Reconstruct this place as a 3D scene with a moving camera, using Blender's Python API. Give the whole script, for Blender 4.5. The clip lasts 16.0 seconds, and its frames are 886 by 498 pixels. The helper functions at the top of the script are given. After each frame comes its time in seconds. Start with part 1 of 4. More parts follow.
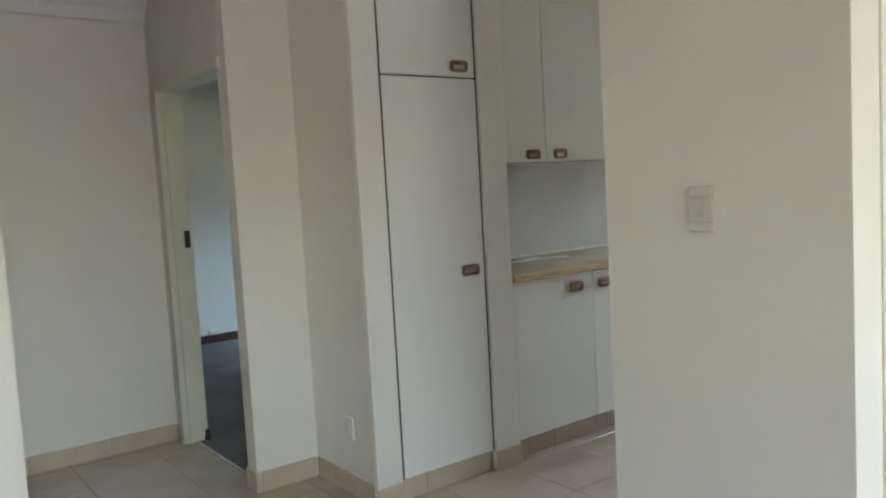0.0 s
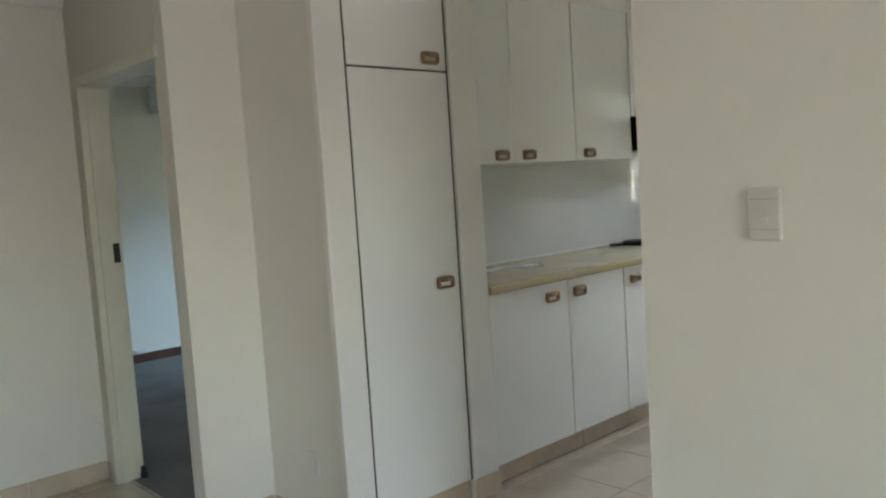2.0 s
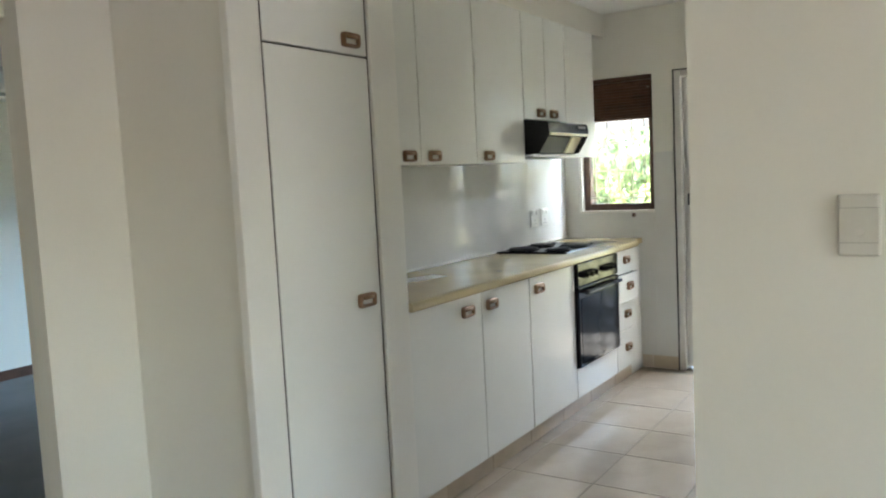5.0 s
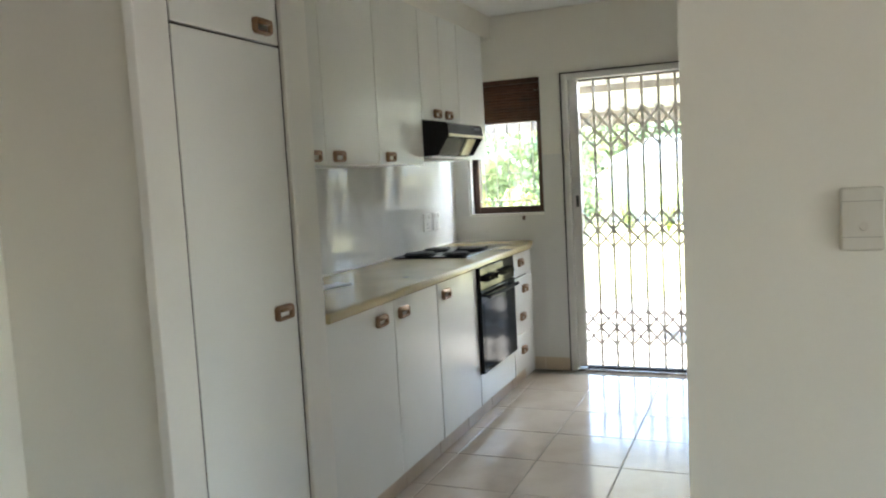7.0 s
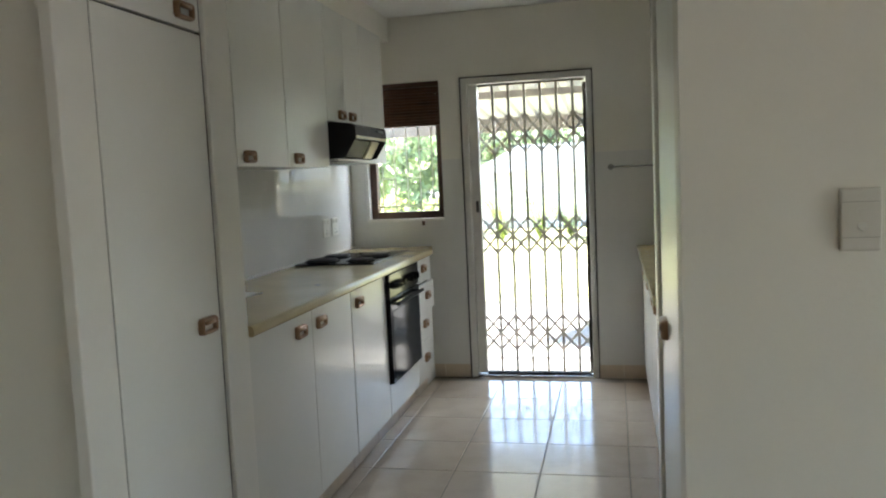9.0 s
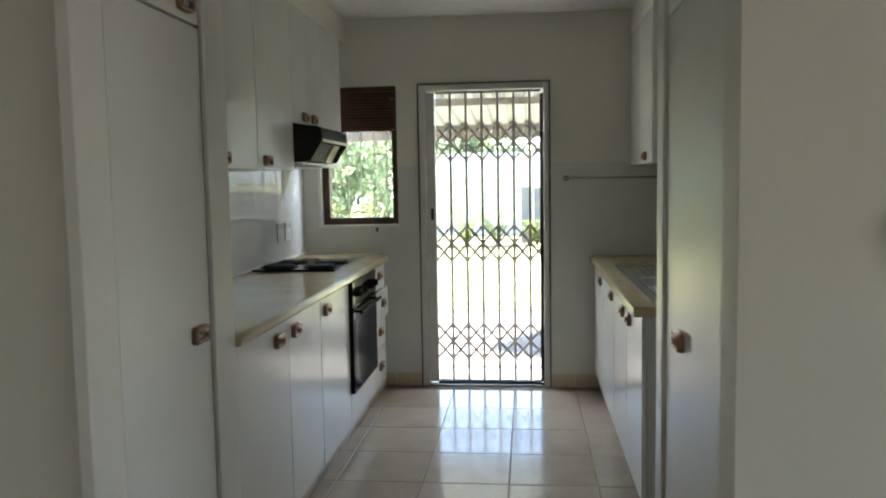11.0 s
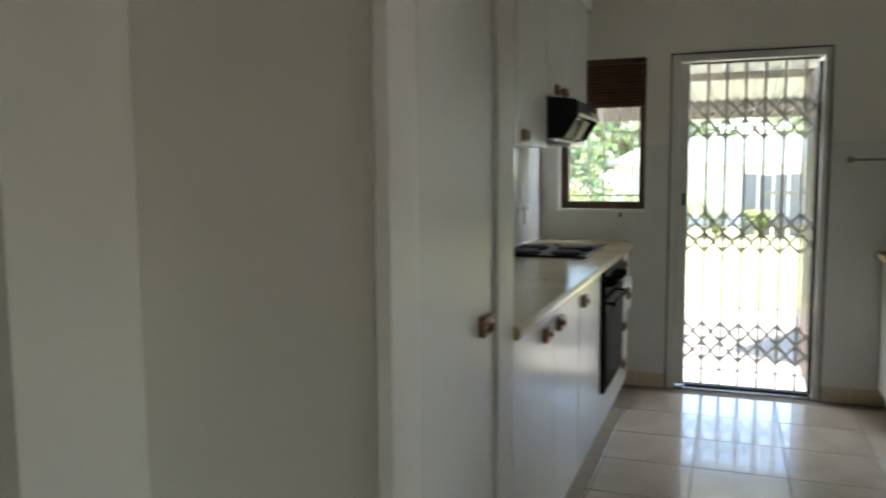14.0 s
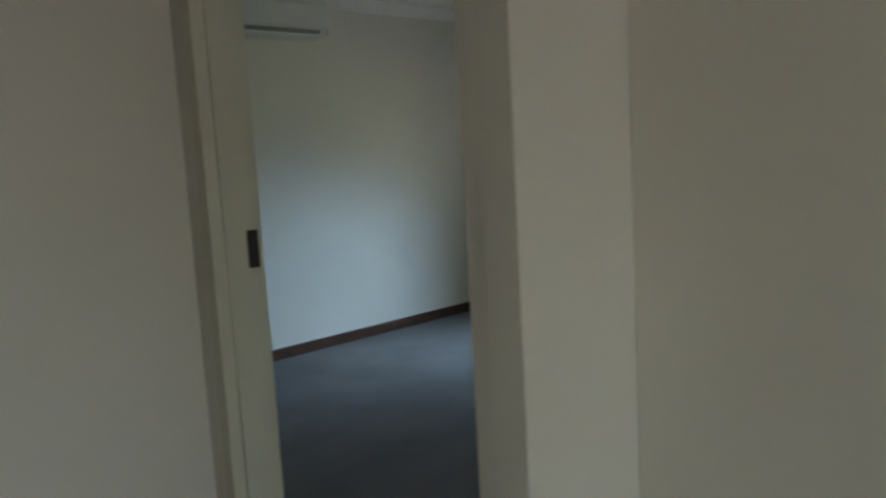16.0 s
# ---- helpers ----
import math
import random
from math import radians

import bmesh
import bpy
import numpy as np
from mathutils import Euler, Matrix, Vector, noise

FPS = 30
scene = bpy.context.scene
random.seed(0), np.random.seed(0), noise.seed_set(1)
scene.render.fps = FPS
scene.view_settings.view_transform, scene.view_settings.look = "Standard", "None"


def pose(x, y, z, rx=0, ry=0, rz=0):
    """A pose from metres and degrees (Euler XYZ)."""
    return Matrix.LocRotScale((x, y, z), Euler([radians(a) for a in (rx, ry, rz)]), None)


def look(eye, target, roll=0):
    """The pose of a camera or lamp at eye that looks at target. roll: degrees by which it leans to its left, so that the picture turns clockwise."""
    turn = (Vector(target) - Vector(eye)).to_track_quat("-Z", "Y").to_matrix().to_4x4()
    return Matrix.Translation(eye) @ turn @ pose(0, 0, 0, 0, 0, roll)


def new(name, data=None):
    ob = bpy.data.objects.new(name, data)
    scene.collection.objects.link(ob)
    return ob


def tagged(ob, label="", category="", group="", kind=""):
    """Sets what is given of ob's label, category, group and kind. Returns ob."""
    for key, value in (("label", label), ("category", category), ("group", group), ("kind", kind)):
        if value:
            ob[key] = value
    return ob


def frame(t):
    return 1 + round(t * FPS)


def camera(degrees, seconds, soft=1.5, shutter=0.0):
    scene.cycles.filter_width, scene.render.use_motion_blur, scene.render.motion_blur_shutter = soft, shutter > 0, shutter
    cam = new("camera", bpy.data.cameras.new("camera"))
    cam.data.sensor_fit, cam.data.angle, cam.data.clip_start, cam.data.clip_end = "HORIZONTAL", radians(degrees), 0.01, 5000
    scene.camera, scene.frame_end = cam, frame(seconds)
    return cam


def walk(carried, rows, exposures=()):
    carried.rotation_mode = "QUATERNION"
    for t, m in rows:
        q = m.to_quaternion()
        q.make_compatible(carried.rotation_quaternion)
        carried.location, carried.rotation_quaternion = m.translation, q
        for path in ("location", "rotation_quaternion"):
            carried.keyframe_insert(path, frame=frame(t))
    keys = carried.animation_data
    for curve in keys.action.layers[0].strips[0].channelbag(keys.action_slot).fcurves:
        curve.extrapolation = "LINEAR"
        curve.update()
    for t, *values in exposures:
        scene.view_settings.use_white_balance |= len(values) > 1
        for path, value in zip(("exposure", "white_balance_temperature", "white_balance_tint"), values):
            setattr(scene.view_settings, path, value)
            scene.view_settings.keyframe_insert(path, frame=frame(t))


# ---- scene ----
cam = camera(59.3, 16.0, soft=2.1, shutter=0.5)
PATH = [
    (0, (0.524, 0.655, 1.391), (1.726, 2.246, 1.229), -3.2),
    (0.5, (0.542, 0.784, 1.407), (1.782, 2.344, 1.232), -3.4),
    (1, (0.576, 0.889, 1.41), (1.847, 2.423, 1.236), -3.8),
    (1.5, (0.572, 0.982, 1.407), (1.885, 2.48, 1.237), -3.7),
    (2, (0.571, 1.063, 1.403), (1.927, 2.524, 1.24), -3.7),
    (2.5, (0.566, 1.163, 1.386), (1.974, 2.575, 1.237), -3.9),
    (3, (0.571, 1.268, 1.423), (2.032, 2.624, 1.259), -3.8),
    (3.5, (0.564, 1.376, 1.408), (2.08, 2.671, 1.253), -3.9),
    (4, (0.573, 1.484, 1.42), (2.142, 2.714, 1.258), -3.5),
    (6.5, (0.607, 1.902, 1.419), (2.407, 2.754, 1.238), -3.0),
    (7, (0.626, 1.975, 1.411), (2.465, 2.738, 1.23), -3.1),
    (7.5, (0.639, 2.045, 1.419), (2.513, 2.719, 1.232), -2.9),
    (8, (0.659, 2.114, 1.419), (2.562, 2.702, 1.229), -2.8),
    (8.5, (0.669, 2.175, 1.419), (2.594, 2.685, 1.229), -2.7),
    (9, (0.669, 2.247, 1.405), (2.614, 2.679, 1.225), -2.6),
    (11.5, (0.674, 2.583, 1.419), (2.657, 2.779, 1.244), -0.6),
    (12, (0.689, 2.633, 1.415), (2.671, 2.829, 1.233), -0.3),
    (12.5, (0.726, 2.682, 1.405), (2.702, 2.924, 1.216), -0.1),
    (13, (0.782, 2.726, 1.395), (2.742, 3.071, 1.198), 0.0),
    (13.5, (0.836, 2.8, 1.394), (2.764, 3.292, 1.19), 0.2),
    (14, (0.943, 2.889, 1.381), (2.808, 3.583, 1.183), -0.4),
    (14.5, (0.896, 2.947, 1.401), (2.665, 3.858, 1.195), -0.3),
    (15, (0.919, 3.037, 1.416), (2.554, 4.166, 1.185), 0.1),
    (15.5, (0.978, 3.123, 1.397), (2.472, 4.429, 1.147), -1.8),
    (16, (1.019, 3.266, 1.393), (2.381, 4.709, 1.142), -3.2),
]
walk(cam, [(t, look(eye, target, roll)) for t, eye, target, roll in PATH],
     exposures=[(0.0, 4.2), (2.0, 4.24), (4.0, 4.5), (6.5, 4.44), (7.5, 3.97), (9.0, 3.66), (11.5, 3.36), (13.0, 3.32), (14.5, 3.32), (16.0, 3.43)])

# ---- world, sun, large lights ----
world = bpy.data.worlds.new("sky_world")
scene.world = world
world.use_nodes = True
wn = world.node_tree
sky = wn.nodes.new("ShaderNodeTexSky")
sky.sky_type = "NISHITA"
sky.sun_disc = False
SUN_EL, SUN_AZ = radians(42), radians(4)   # azimuth from +y towards +x
sky.sun_elevation, sky.sun_rotation = SUN_EL, SUN_AZ
sky.dust_density, sky.ozone_density = 1.2, 1.5
wn.links.new(sky.outputs[0], wn.nodes["Background"].inputs[0])
wn.nodes["Background"].inputs[1].default_value = 0.12

sun_data = bpy.data.lights.new("sun", "SUN")
sun_data.energy, sun_data.angle, sun_data.color = 5.0, radians(0.5), (1.0, 0.96, 0.9)
sun_ob = new("sun", sun_data)
sun_dir = Vector((math.sin(SUN_AZ) * math.cos(SUN_EL), math.cos(SUN_AZ) * math.cos(SUN_EL), math.sin(SUN_EL)))
sun_ob.matrix_world = look(sun_dir * 30, (0, 0, 0))


def area_lamp(name, eye, target, w, h, power, color=(1.0, 0.97, 0.93)):
    d = bpy.data.lights.new(name, "AREA")
    d.shape, d.size, d.size_y, d.energy, d.color = "RECTANGLE", w, h, power, color
    ob = new(name, d)
    ob.matrix_world = look(eye, target)
    return ob


# added lamps: assumed unseen living room windows behind the walk, and the bedroom window
area_lamp("fill_south", (0.3, -2.92, 0.90), (0.3, 0, 0.62), 1.8, 1.5, 0.98, (1.0, 0.735, 0.49))
area_lamp("fill_west", (-3.42, 0.3, 1.35), (0, 0.3, 0.6), 1.0, 1.0, 0.22, (1.0, 0.75, 0.51))
area_lamp("fill_dining", (3.3, -2.92, 1.0), (3.3, 0, 0.7), 1.3, 1.7, 1.75, (1.0, 0.93, 0.80))
bed_light = area_lamp("daylight_bedroom", (6.0, 6.15, 1.35), (3.6, 7.95, -0.55), 1.0, 0.7, 1.0, (0.47, 0.72, 1.0))
bed_light.data.spread = radians(70)
# added bluish fill lamp under the patio roof, hidden above the door, brightens the kitchen
area_lamp("fill_door", (6.55, 2.82, 2.30), (5.6, 2.82, 1.1), 0.8, 0.4, 10.0, (0.70, 0.82, 1.0))

# ---- materials ----


def material(name, base, rough=0.5, metal=0.0, var=0.06, scale=3.0, fine=60.0, bump=0.05, tint=None, spec=0.5, island=0.0, coat=0.0):
    """A surface with broad stains, fine grain, uneven gloss and slight relief."""
    m = bpy.data.materials.new(name)
    m.use_nodes = True
    t = m.node_tree
    b = t.nodes["Principled BSDF"]
    b.inputs["Metallic"].default_value = metal
    b.inputs["Specular IOR Level"].default_value = spec
    b.inputs["Coat Weight"].default_value = coat
    b.inputs["Coat Roughness"].default_value = 0.08
    co = t.nodes.new("ShaderNodeTexCoord")
    n1 = t.nodes.new("ShaderNodeTexNoise")
    n1.inputs["Scale"].default_value, n1.inputs["Detail"].default_value = scale, 5
    n2 = t.nodes.new("ShaderNodeTexNoise")
    n2.inputs["Scale"].default_value, n2.inputs["Detail"].default_value = fine, 3
    for n in (n1, n2):
        t.links.new(co.outputs["Object"], n.inputs["Vector"])
    mix = t.nodes.new("ShaderNodeMix")
    mix.data_type = "RGBA"
    lo = tint or [c * (1 - var * 2.2) for c in base]
    mix.inputs[6].default_value = (*lo, 1)
    mix.inputs[7].default_value = (*[min(1, c * (1 + var)) for c in base], 1)
    add = t.nodes.new("ShaderNodeMath")
    add.operation = "MULTIPLY_ADD"
    t.links.new(n2.outputs["Fac"], add.inputs[0])
    add.inputs[1].default_value = 0.35
    ramp = t.nodes.new("ShaderNodeMapRange")
    ramp.inputs[1].default_value, ramp.inputs[2].default_value = 0.3, 0.62
    t.links.new(n1.outputs["Fac"], ramp.inputs[0])
    sc = t.nodes.new("ShaderNodeMath")
    sc.operation = "MULTIPLY"
    sc.inputs[1].default_value = 0.75
    t.links.new(ramp.outputs[0], sc.inputs[0])
    t.links.new(sc.outputs[0], add.inputs[2])
    fac = add.outputs[0]
    if island:
        info = t.nodes.new("ShaderNodeObjectInfo")
        k = t.nodes.new("ShaderNodeMath")
        k.operation = "MULTIPLY_ADD"
        t.links.new(info.outputs["Random"], k.inputs[0])
        k.inputs[1].default_value = island
        t.links.new(fac, k.inputs[2])
        fac = k.outputs[0]
    t.links.new(fac, mix.inputs[0])
    t.links.new(mix.outputs[2], b.inputs["Base Color"])
    rr = t.nodes.new("ShaderNodeMapRange")
    rr.inputs[3].default_value, rr.inputs[4].default_value = max(0.02, rough * 0.8), min(1, rough * 1.2)
    t.links.new(n1.outputs["Fac"], rr.inputs[0])
    t.links.new(rr.outputs[0], b.inputs["Roughness"])
    if bump:
        bp = t.nodes.new("ShaderNodeBump")
        bp.inputs["Strength"].default_value, bp.inputs["Distance"].default_value = bump, 0.004
        t.links.new(n2.outputs["Fac"], bp.inputs["Height"])
        t.links.new(bp.outputs[0], b.inputs["Normal"])
    return m


def glass_material(name, color=(1, 1, 1), rough=0.0):
    m = bpy.data.materials.new(name)
    m.use_nodes = True
    b = m.node_tree.nodes["Principled BSDF"]
    b.inputs["Base Color"].default_value = (*color, 1)
    b.inputs["Roughness"].default_value = rough
    b.inputs["Transmission Weight"].default_value = 1.0
    b.inputs["IOR"].default_value = 1.1
    return m


WALL = material("wall_paint", (0.75, 0.722, 0.638), 0.6, var=0.03, scale=1.2, fine=90, bump=0.12)
CEIL = material("ceiling_paint", (0.80, 0.79, 0.75), 0.8, var=0.02, scale=1.0, fine=40, bump=0.1)
TRIM = material("trim_enamel", (0.78, 0.76, 0.70), 0.35, var=0.03, scale=2.0, fine=50, bump=0.06)
FRAME = material("door_frame_enamel", (0.70, 0.68, 0.55), 0.35, var=0.05, scale=2.0, fine=50, bump=0.06)
LAM = material("cabinet_laminate", (0.79, 0.785, 0.735), 0.25, var=0.025, scale=1.6, fine=120, bump=0.02)
CARC = material("carcass_and_gap_shade", (0.055, 0.048, 0.036), 0.6, var=0.1)
SIDE = material("cabinet_side_panel", (0.62, 0.63, 0.58), 0.45, var=0.05, scale=2)
COUNTER = material("beige_worktop", (0.50, 0.405, 0.225), 0.17, var=0.06, scale=4, fine=220, bump=0.03)
BRONZE = material("bronze_handle", (0.25, 0.15, 0.085), 0.35, metal=0.7, var=0.15, scale=30, fine=200)
TILE = material("floor_tile", (0.50, 0.41, 0.32), 0.20, spec=0.8, coat=0.7, var=0.07, scale=5, fine=50, bump=0.02, island=0.35)
GROUT = material("floor_grout", (0.20, 0.17, 0.13), 0.9, var=0.12, scale=9)
SKIRT = material("skirting_tile", (0.53, 0.43, 0.315), 0.3, var=0.08, scale=6, island=0.3)
SPLASH = material("wall_tile", (0.66, 0.65, 0.61), 0.03, var=0.03, scale=1.5, fine=20, bump=0.015, spec=0.2)
CARPET = material("grey_carpet", (0.17, 0.165, 0.16), 0.95, var=0.14, scale=2.2, fine=400, bump=0.6)
DARKWOOD = material("dark_wood", (0.085, 0.038, 0.022), 0.4, var=0.25, scale=9, fine=80, bump=0.15)
BLINDWOOD = material("blind_wood", (0.075, 0.034, 0.020), 0.65, spec=0.25, var=0.3, scale=14, fine=140, bump=0.2, island=0.4)
BLACK = material("black_enamel", (0.010, 0.010, 0.011), 0.2, var=0.1, scale=5, spec=0.18)
LEAFWOOD = material("door_leaf_wood", (0.016, 0.009, 0.006), 0.55, var=0.25, scale=9, fine=80, bump=0.15, spec=0.2)
CUPBOARD = material("satin_laminate", (0.73, 0.73, 0.67), 0.36, var=0.03, scale=1.6, fine=120, bump=0.02, spec=0.3)
OVENBLACK = material("oven_enamel", (0.010, 0.010, 0.011), 0.10, var=0.1, scale=5, bump=0)
OVENGLASS = material("oven_glass", (0.012, 0.015, 0.019), 0.11, var=0.05, bump=0, spec=0.015)
IRON = material("cast_iron", (0.018, 0.018, 0.02), 0.6, spec=0.25, var=0.2, scale=20, fine=200, bump=0.2)
STEEL = material("stainless_steel", (0.55, 0.55, 0.54), 0.22, metal=1.0, var=0.05, scale=12, fine=200)
CHROME = material("chrome", (0.7, 0.7, 0.7), 0.12, metal=1.0, var=0.03)
PLASTIC = material("white_plastic", (0.70, 0.685, 0.63), 0.35, var=0.03, scale=5)
GATE = material("gate_paint", (0.68, 0.64, 0.57), 0.45, var=0.12, scale=20, fine=150, bump=0.1)
GATEWHITE = material("gate_frame_paint", (0.66, 0.64, 0.60), 0.4, var=0.06, scale=6)
FILTER = material("grease_filter", (0.035, 0.035, 0.033), 0.55, spec=0.2, var=0.15, scale=30, fine=200, bump=0.3)
GLASS = glass_material("window_glass")
CONCRETE = material("yard_concrete", (0.22, 0.215, 0.205), 0.85, var=0.1, scale=0.8, fine=30, bump=0.3)
GRASS = material("lawn", (0.30, 0.30, 0.15), 0.9, var=0.3, scale=1.5, fine=60, bump=0.6)
LEAF = material("leaf", (0.23, 0.29, 0.15), 0.55, var=0.4, scale=2.0, fine=12, bump=0.1, island=0.3)
LEAFLIGHT = material("fern_leaf", (0.28, 0.34, 0.08), 0.5, var=0.35, scale=3.0, fine=12, bump=0.1)
BARK = material("bark", (0.14, 0.10, 0.07), 0.9, var=0.3, scale=8, fine=40, bump=0.8)
CASTERSHEET = material("shadow_caster_sheet", (0.62, 0.61, 0.57), 0.5, var=0.1, scale=2, fine=30)
def sheeting_material(name, base):
    """Milky roof sheeting that lets part of the sun through."""
    m = material(name, base, 0.5, var=0.08, scale=2, fine=30)
    t = m.node_tree
    tr = t.nodes.new("ShaderNodeBsdfTranslucent")
    tr.inputs[0].default_value = (*base, 1)
    mx = t.nodes.new("ShaderNodeMixShader")
    mx.inputs[0].default_value = 0.13
    t.links.new(t.nodes["Principled BSDF"].outputs[0], mx.inputs[1])
    t.links.new(tr.outputs[0], mx.inputs[2])
    t.links.new(mx.outputs[0], t.nodes["Material Output"].inputs[0])
    return m


MILKY = sheeting_material("milky_sheeting", (0.40, 0.405, 0.41))
TIMBER = material("patio_timber", (0.21, 0.185, 0.15), 0.7, var=0.2, scale=5, fine=60, bump=0.3)
PLASTER = material("white_plaster", (0.80, 0.79, 0.76), 0.8, var=0.04, scale=1.0, fine=30, bump=0.2)
FENCE = material("grey_fence", (0.16, 0.16, 0.17), 0.7, var=0.12, scale=4)
CLOTH = material("air_unit_plastic", (0.72, 0.73, 0.70), 0.4, var=0.03)
SWITCH = material("switch_plastic", (0.60, 0.575, 0.50), 0.6, var=0.03, scale=5)
SWITCHDARK = material("switch_joint_shade", (0.34, 0.32, 0.27), 0.6, var=0.05, scale=5)
VENT = material("vent_grey", (0.22, 0.23, 0.23), 0.6, var=0.1)
SLOT = material("dark_slot", (0.03, 0.03, 0.03), 0.6, var=0.1)
RAILSTEEL = material("dull_steel", (0.30, 0.29, 0.27), 0.35, metal=1.0, var=0.1, scale=20, fine=150)
DIFFUSER = material("yellow_sheen_plastic", (0.80, 0.74, 0.50), 0.4, var=0.05, scale=8)
RUBBER = material("black_rubber", (0.02, 0.02, 0.02), 0.7, var=0.1)
SINKSTEEL = material("sink_steel", (0.60, 0.60, 0.59), 0.17, metal=1.0, var=0.08, scale=12, fine=200)
for m, ior in ((OVENGLASS, 1.11), (OVENBLACK, 1.15), (BLACK, 1.3), (SPLASH, 1.29), (CUPBOARD, 1.4)):
    m.node_tree.nodes["Principled BSDF"].inputs["IOR"].default_value = ior
    m.node_tree.nodes["Principled BSDF"].inputs["Specular IOR Level"].default_value = 0.5
PAPER = material("paper", (0.75, 0.74, 0.72), 0.6, var=0.05, scale=12)

# ---- builders ----


def world_of(ob):
    v = Vector((0, 0, 0))
    while ob is not None:
        v = v + ob.location
        ob = ob.parent
    return v


def mesh_of(name, bm, mat):
    me = bpy.data.meshes.new(name)
    bm.to_mesh(me)
    bm.free()
    me.materials.append(mat)
    return me


def part(name, bm, mat, parent=None, label="", smooth=False):
    """One mesh object from a bmesh in world places, under a thing or a part."""
    if parent is not None:
        bmesh.ops.translate(bm, vec=-world_of(parent), verts=bm.verts)
    me = mesh_of(name, bm, mat)
    if smooth:
        for p in me.polygons:
            p.use_smooth = True
    ob = new(name, me)
    if parent is not None:
        ob.parent = parent
    if label:
        tagged(ob, label)
    return ob


def thing(name, at, label, category, group="", kind=""):
    ob = new(name)
    ob.location = at
    ob.empty_display_size = 0.1
    return tagged(ob, label, category, group, kind)


def box(bm, x0, x1, y0, y1, z0, z1, bevel=0.0, seg=2):
    r = bmesh.ops.create_cube(bm, size=1.0)
    vs = r["verts"]
    bmesh.ops.scale(bm, vec=(abs(x1 - x0), abs(y1 - y0), abs(z1 - z0)), verts=vs)
    bmesh.ops.translate(bm, vec=((x0 + x1) / 2, (y0 + y1) / 2, (z0 + z1) / 2), verts=vs)
    if bevel:
        es = list({e for v in vs for e in v.link_edges})
        bmesh.ops.bevel(bm, geom=es, offset=bevel, segments=seg, affect="EDGES", profile=0.5)
    return bm


def boxm(*a, bevel=0.0, seg=2):
    return box(bmesh.new(), *a, bevel=bevel, seg=seg)


def rod(bm, a, b, r, n=10):
    a, b = Vector(a), Vector(b)
    d = b - a
    m = Matrix.Translation((a + b) / 2) @ d.to_track_quat("Z", "Y").to_matrix().to_4x4()
    bmesh.ops.create_cone(bm, cap_ends=True, segments=n, radius1=r, radius2=r, depth=d.length, matrix=m)
    return bm


def strip(bm, a, b, wide, thick, normal):
    """A flat bar from a to b."""
    a, b, nn = Vector(a), Vector(b), Vector(normal).normalized()
    d = (b - a).normalized()
    s = d.cross(nn).normalized()
    vs = [bm.verts.new(p + s * (wide / 2 * i) + nn * (thick / 2 * j)) for p in (a, b) for i, j in ((-1, -1), (1, -1), (1, 1), (-1, 1))]
    for f in ((0, 1, 2, 3), (7, 6, 5, 4), (0, 4, 5, 1), (1, 5, 6, 2), (2, 6, 7, 3), (3, 7, 4, 0)):
        bm.faces.new([vs[i] for i in f])
    bmesh.ops.recalc_face_normals(bm, faces=bm.faces)
    return bm


def prism(bm, profile, axis, lo, hi):
    """Extrudes a closed 2D profile along an axis ('x': profile is y,z; 'y': x,z; 'z': x,y)."""
    def put(u, v, w):
        return {"x": (w, u, v), "y": (u, w, v), "z": (u, v, w)}[axis]
    a = [bm.verts.new(put(u, v, lo)) for u, v in profile]
    b = [bm.verts.new(put(u, v, hi)) for u, v in profile]
    n = len(profile)
    bm.faces.new(a)
    bm.faces.new(b[::-1])
    for i in range(n):
        bm.faces.new((a[i], b[i], b[(i + 1) % n], a[(i + 1) % n]))
    bmesh.ops.recalc_face_normals(bm, faces=bm.faces)
    return bm


def wall_mesh(axis, c0, c1, lo, hi, z0, z1, holes=()):
    """A thick wall with openings: axis is its normal; c0..c1 its thickness, lo..hi its run; holes (lo, hi, z0, z1)."""
    us = sorted({lo, hi, *[h[0] for h in holes], *[h[1] for h in holes]})
    zs = sorted({z0, z1, *[h[2] for h in holes], *[h[3] for h in holes]})
    us = [u for u in us if lo <= u <= hi]
    zs = [z for z in zs if z0 <= z <= z1]
    solid = {}
    for i in range(len(us) - 1):
        for j in range(len(zs) - 1):
            u, z = (us[i] + us[i + 1]) / 2, (zs[j] + zs[j + 1]) / 2
            solid[i, j] = not any(h[0] < u < h[1] and h[2] < z < h[3] for h in holes)
    bm = bmesh.new()
    cache = {}

    def v(u, z, c):
        k = (round(u, 5), round(z, 5), round(c, 5))
        if k not in cache:
            cache[k] = bm.verts.new((c, u, z) if axis == "x" else (u, c, z))
        return cache[k]
    for (i, j), s in solid.items():
        if not s:
            continue
        u0, u1, a, b = us[i], us[i + 1], zs[j], zs[j + 1]
        bm.faces.new((v(u0, a, c0), v(u1, a, c0), v(u1, b, c0), v(u0, b, c0)))
        bm.faces.new((v(u0, a, c1), v(u0, b, c1), v(u1, b, c1), v(u1, a, c1)))
        for di, dj, p, q in ((-1, 0, (u0, a), (u0, b)), (1, 0, (u1, b), (u1, a)), (0, -1, (u1, a), (u0, a)), (0, 1, (u0, b), (u1, b))):
            if not solid.get((i + di, j + dj), False):
                bm.faces.new((v(*p, c0), v(*q, c0), v(*q, c1), v(*p, c1)))
    bmesh.ops.recalc_face_normals(bm, faces=bm.faces)
    return bm


def structure(name, bm, mat, label, category):
    return tagged(part(name, bm, mat), label, category, kind="structure")


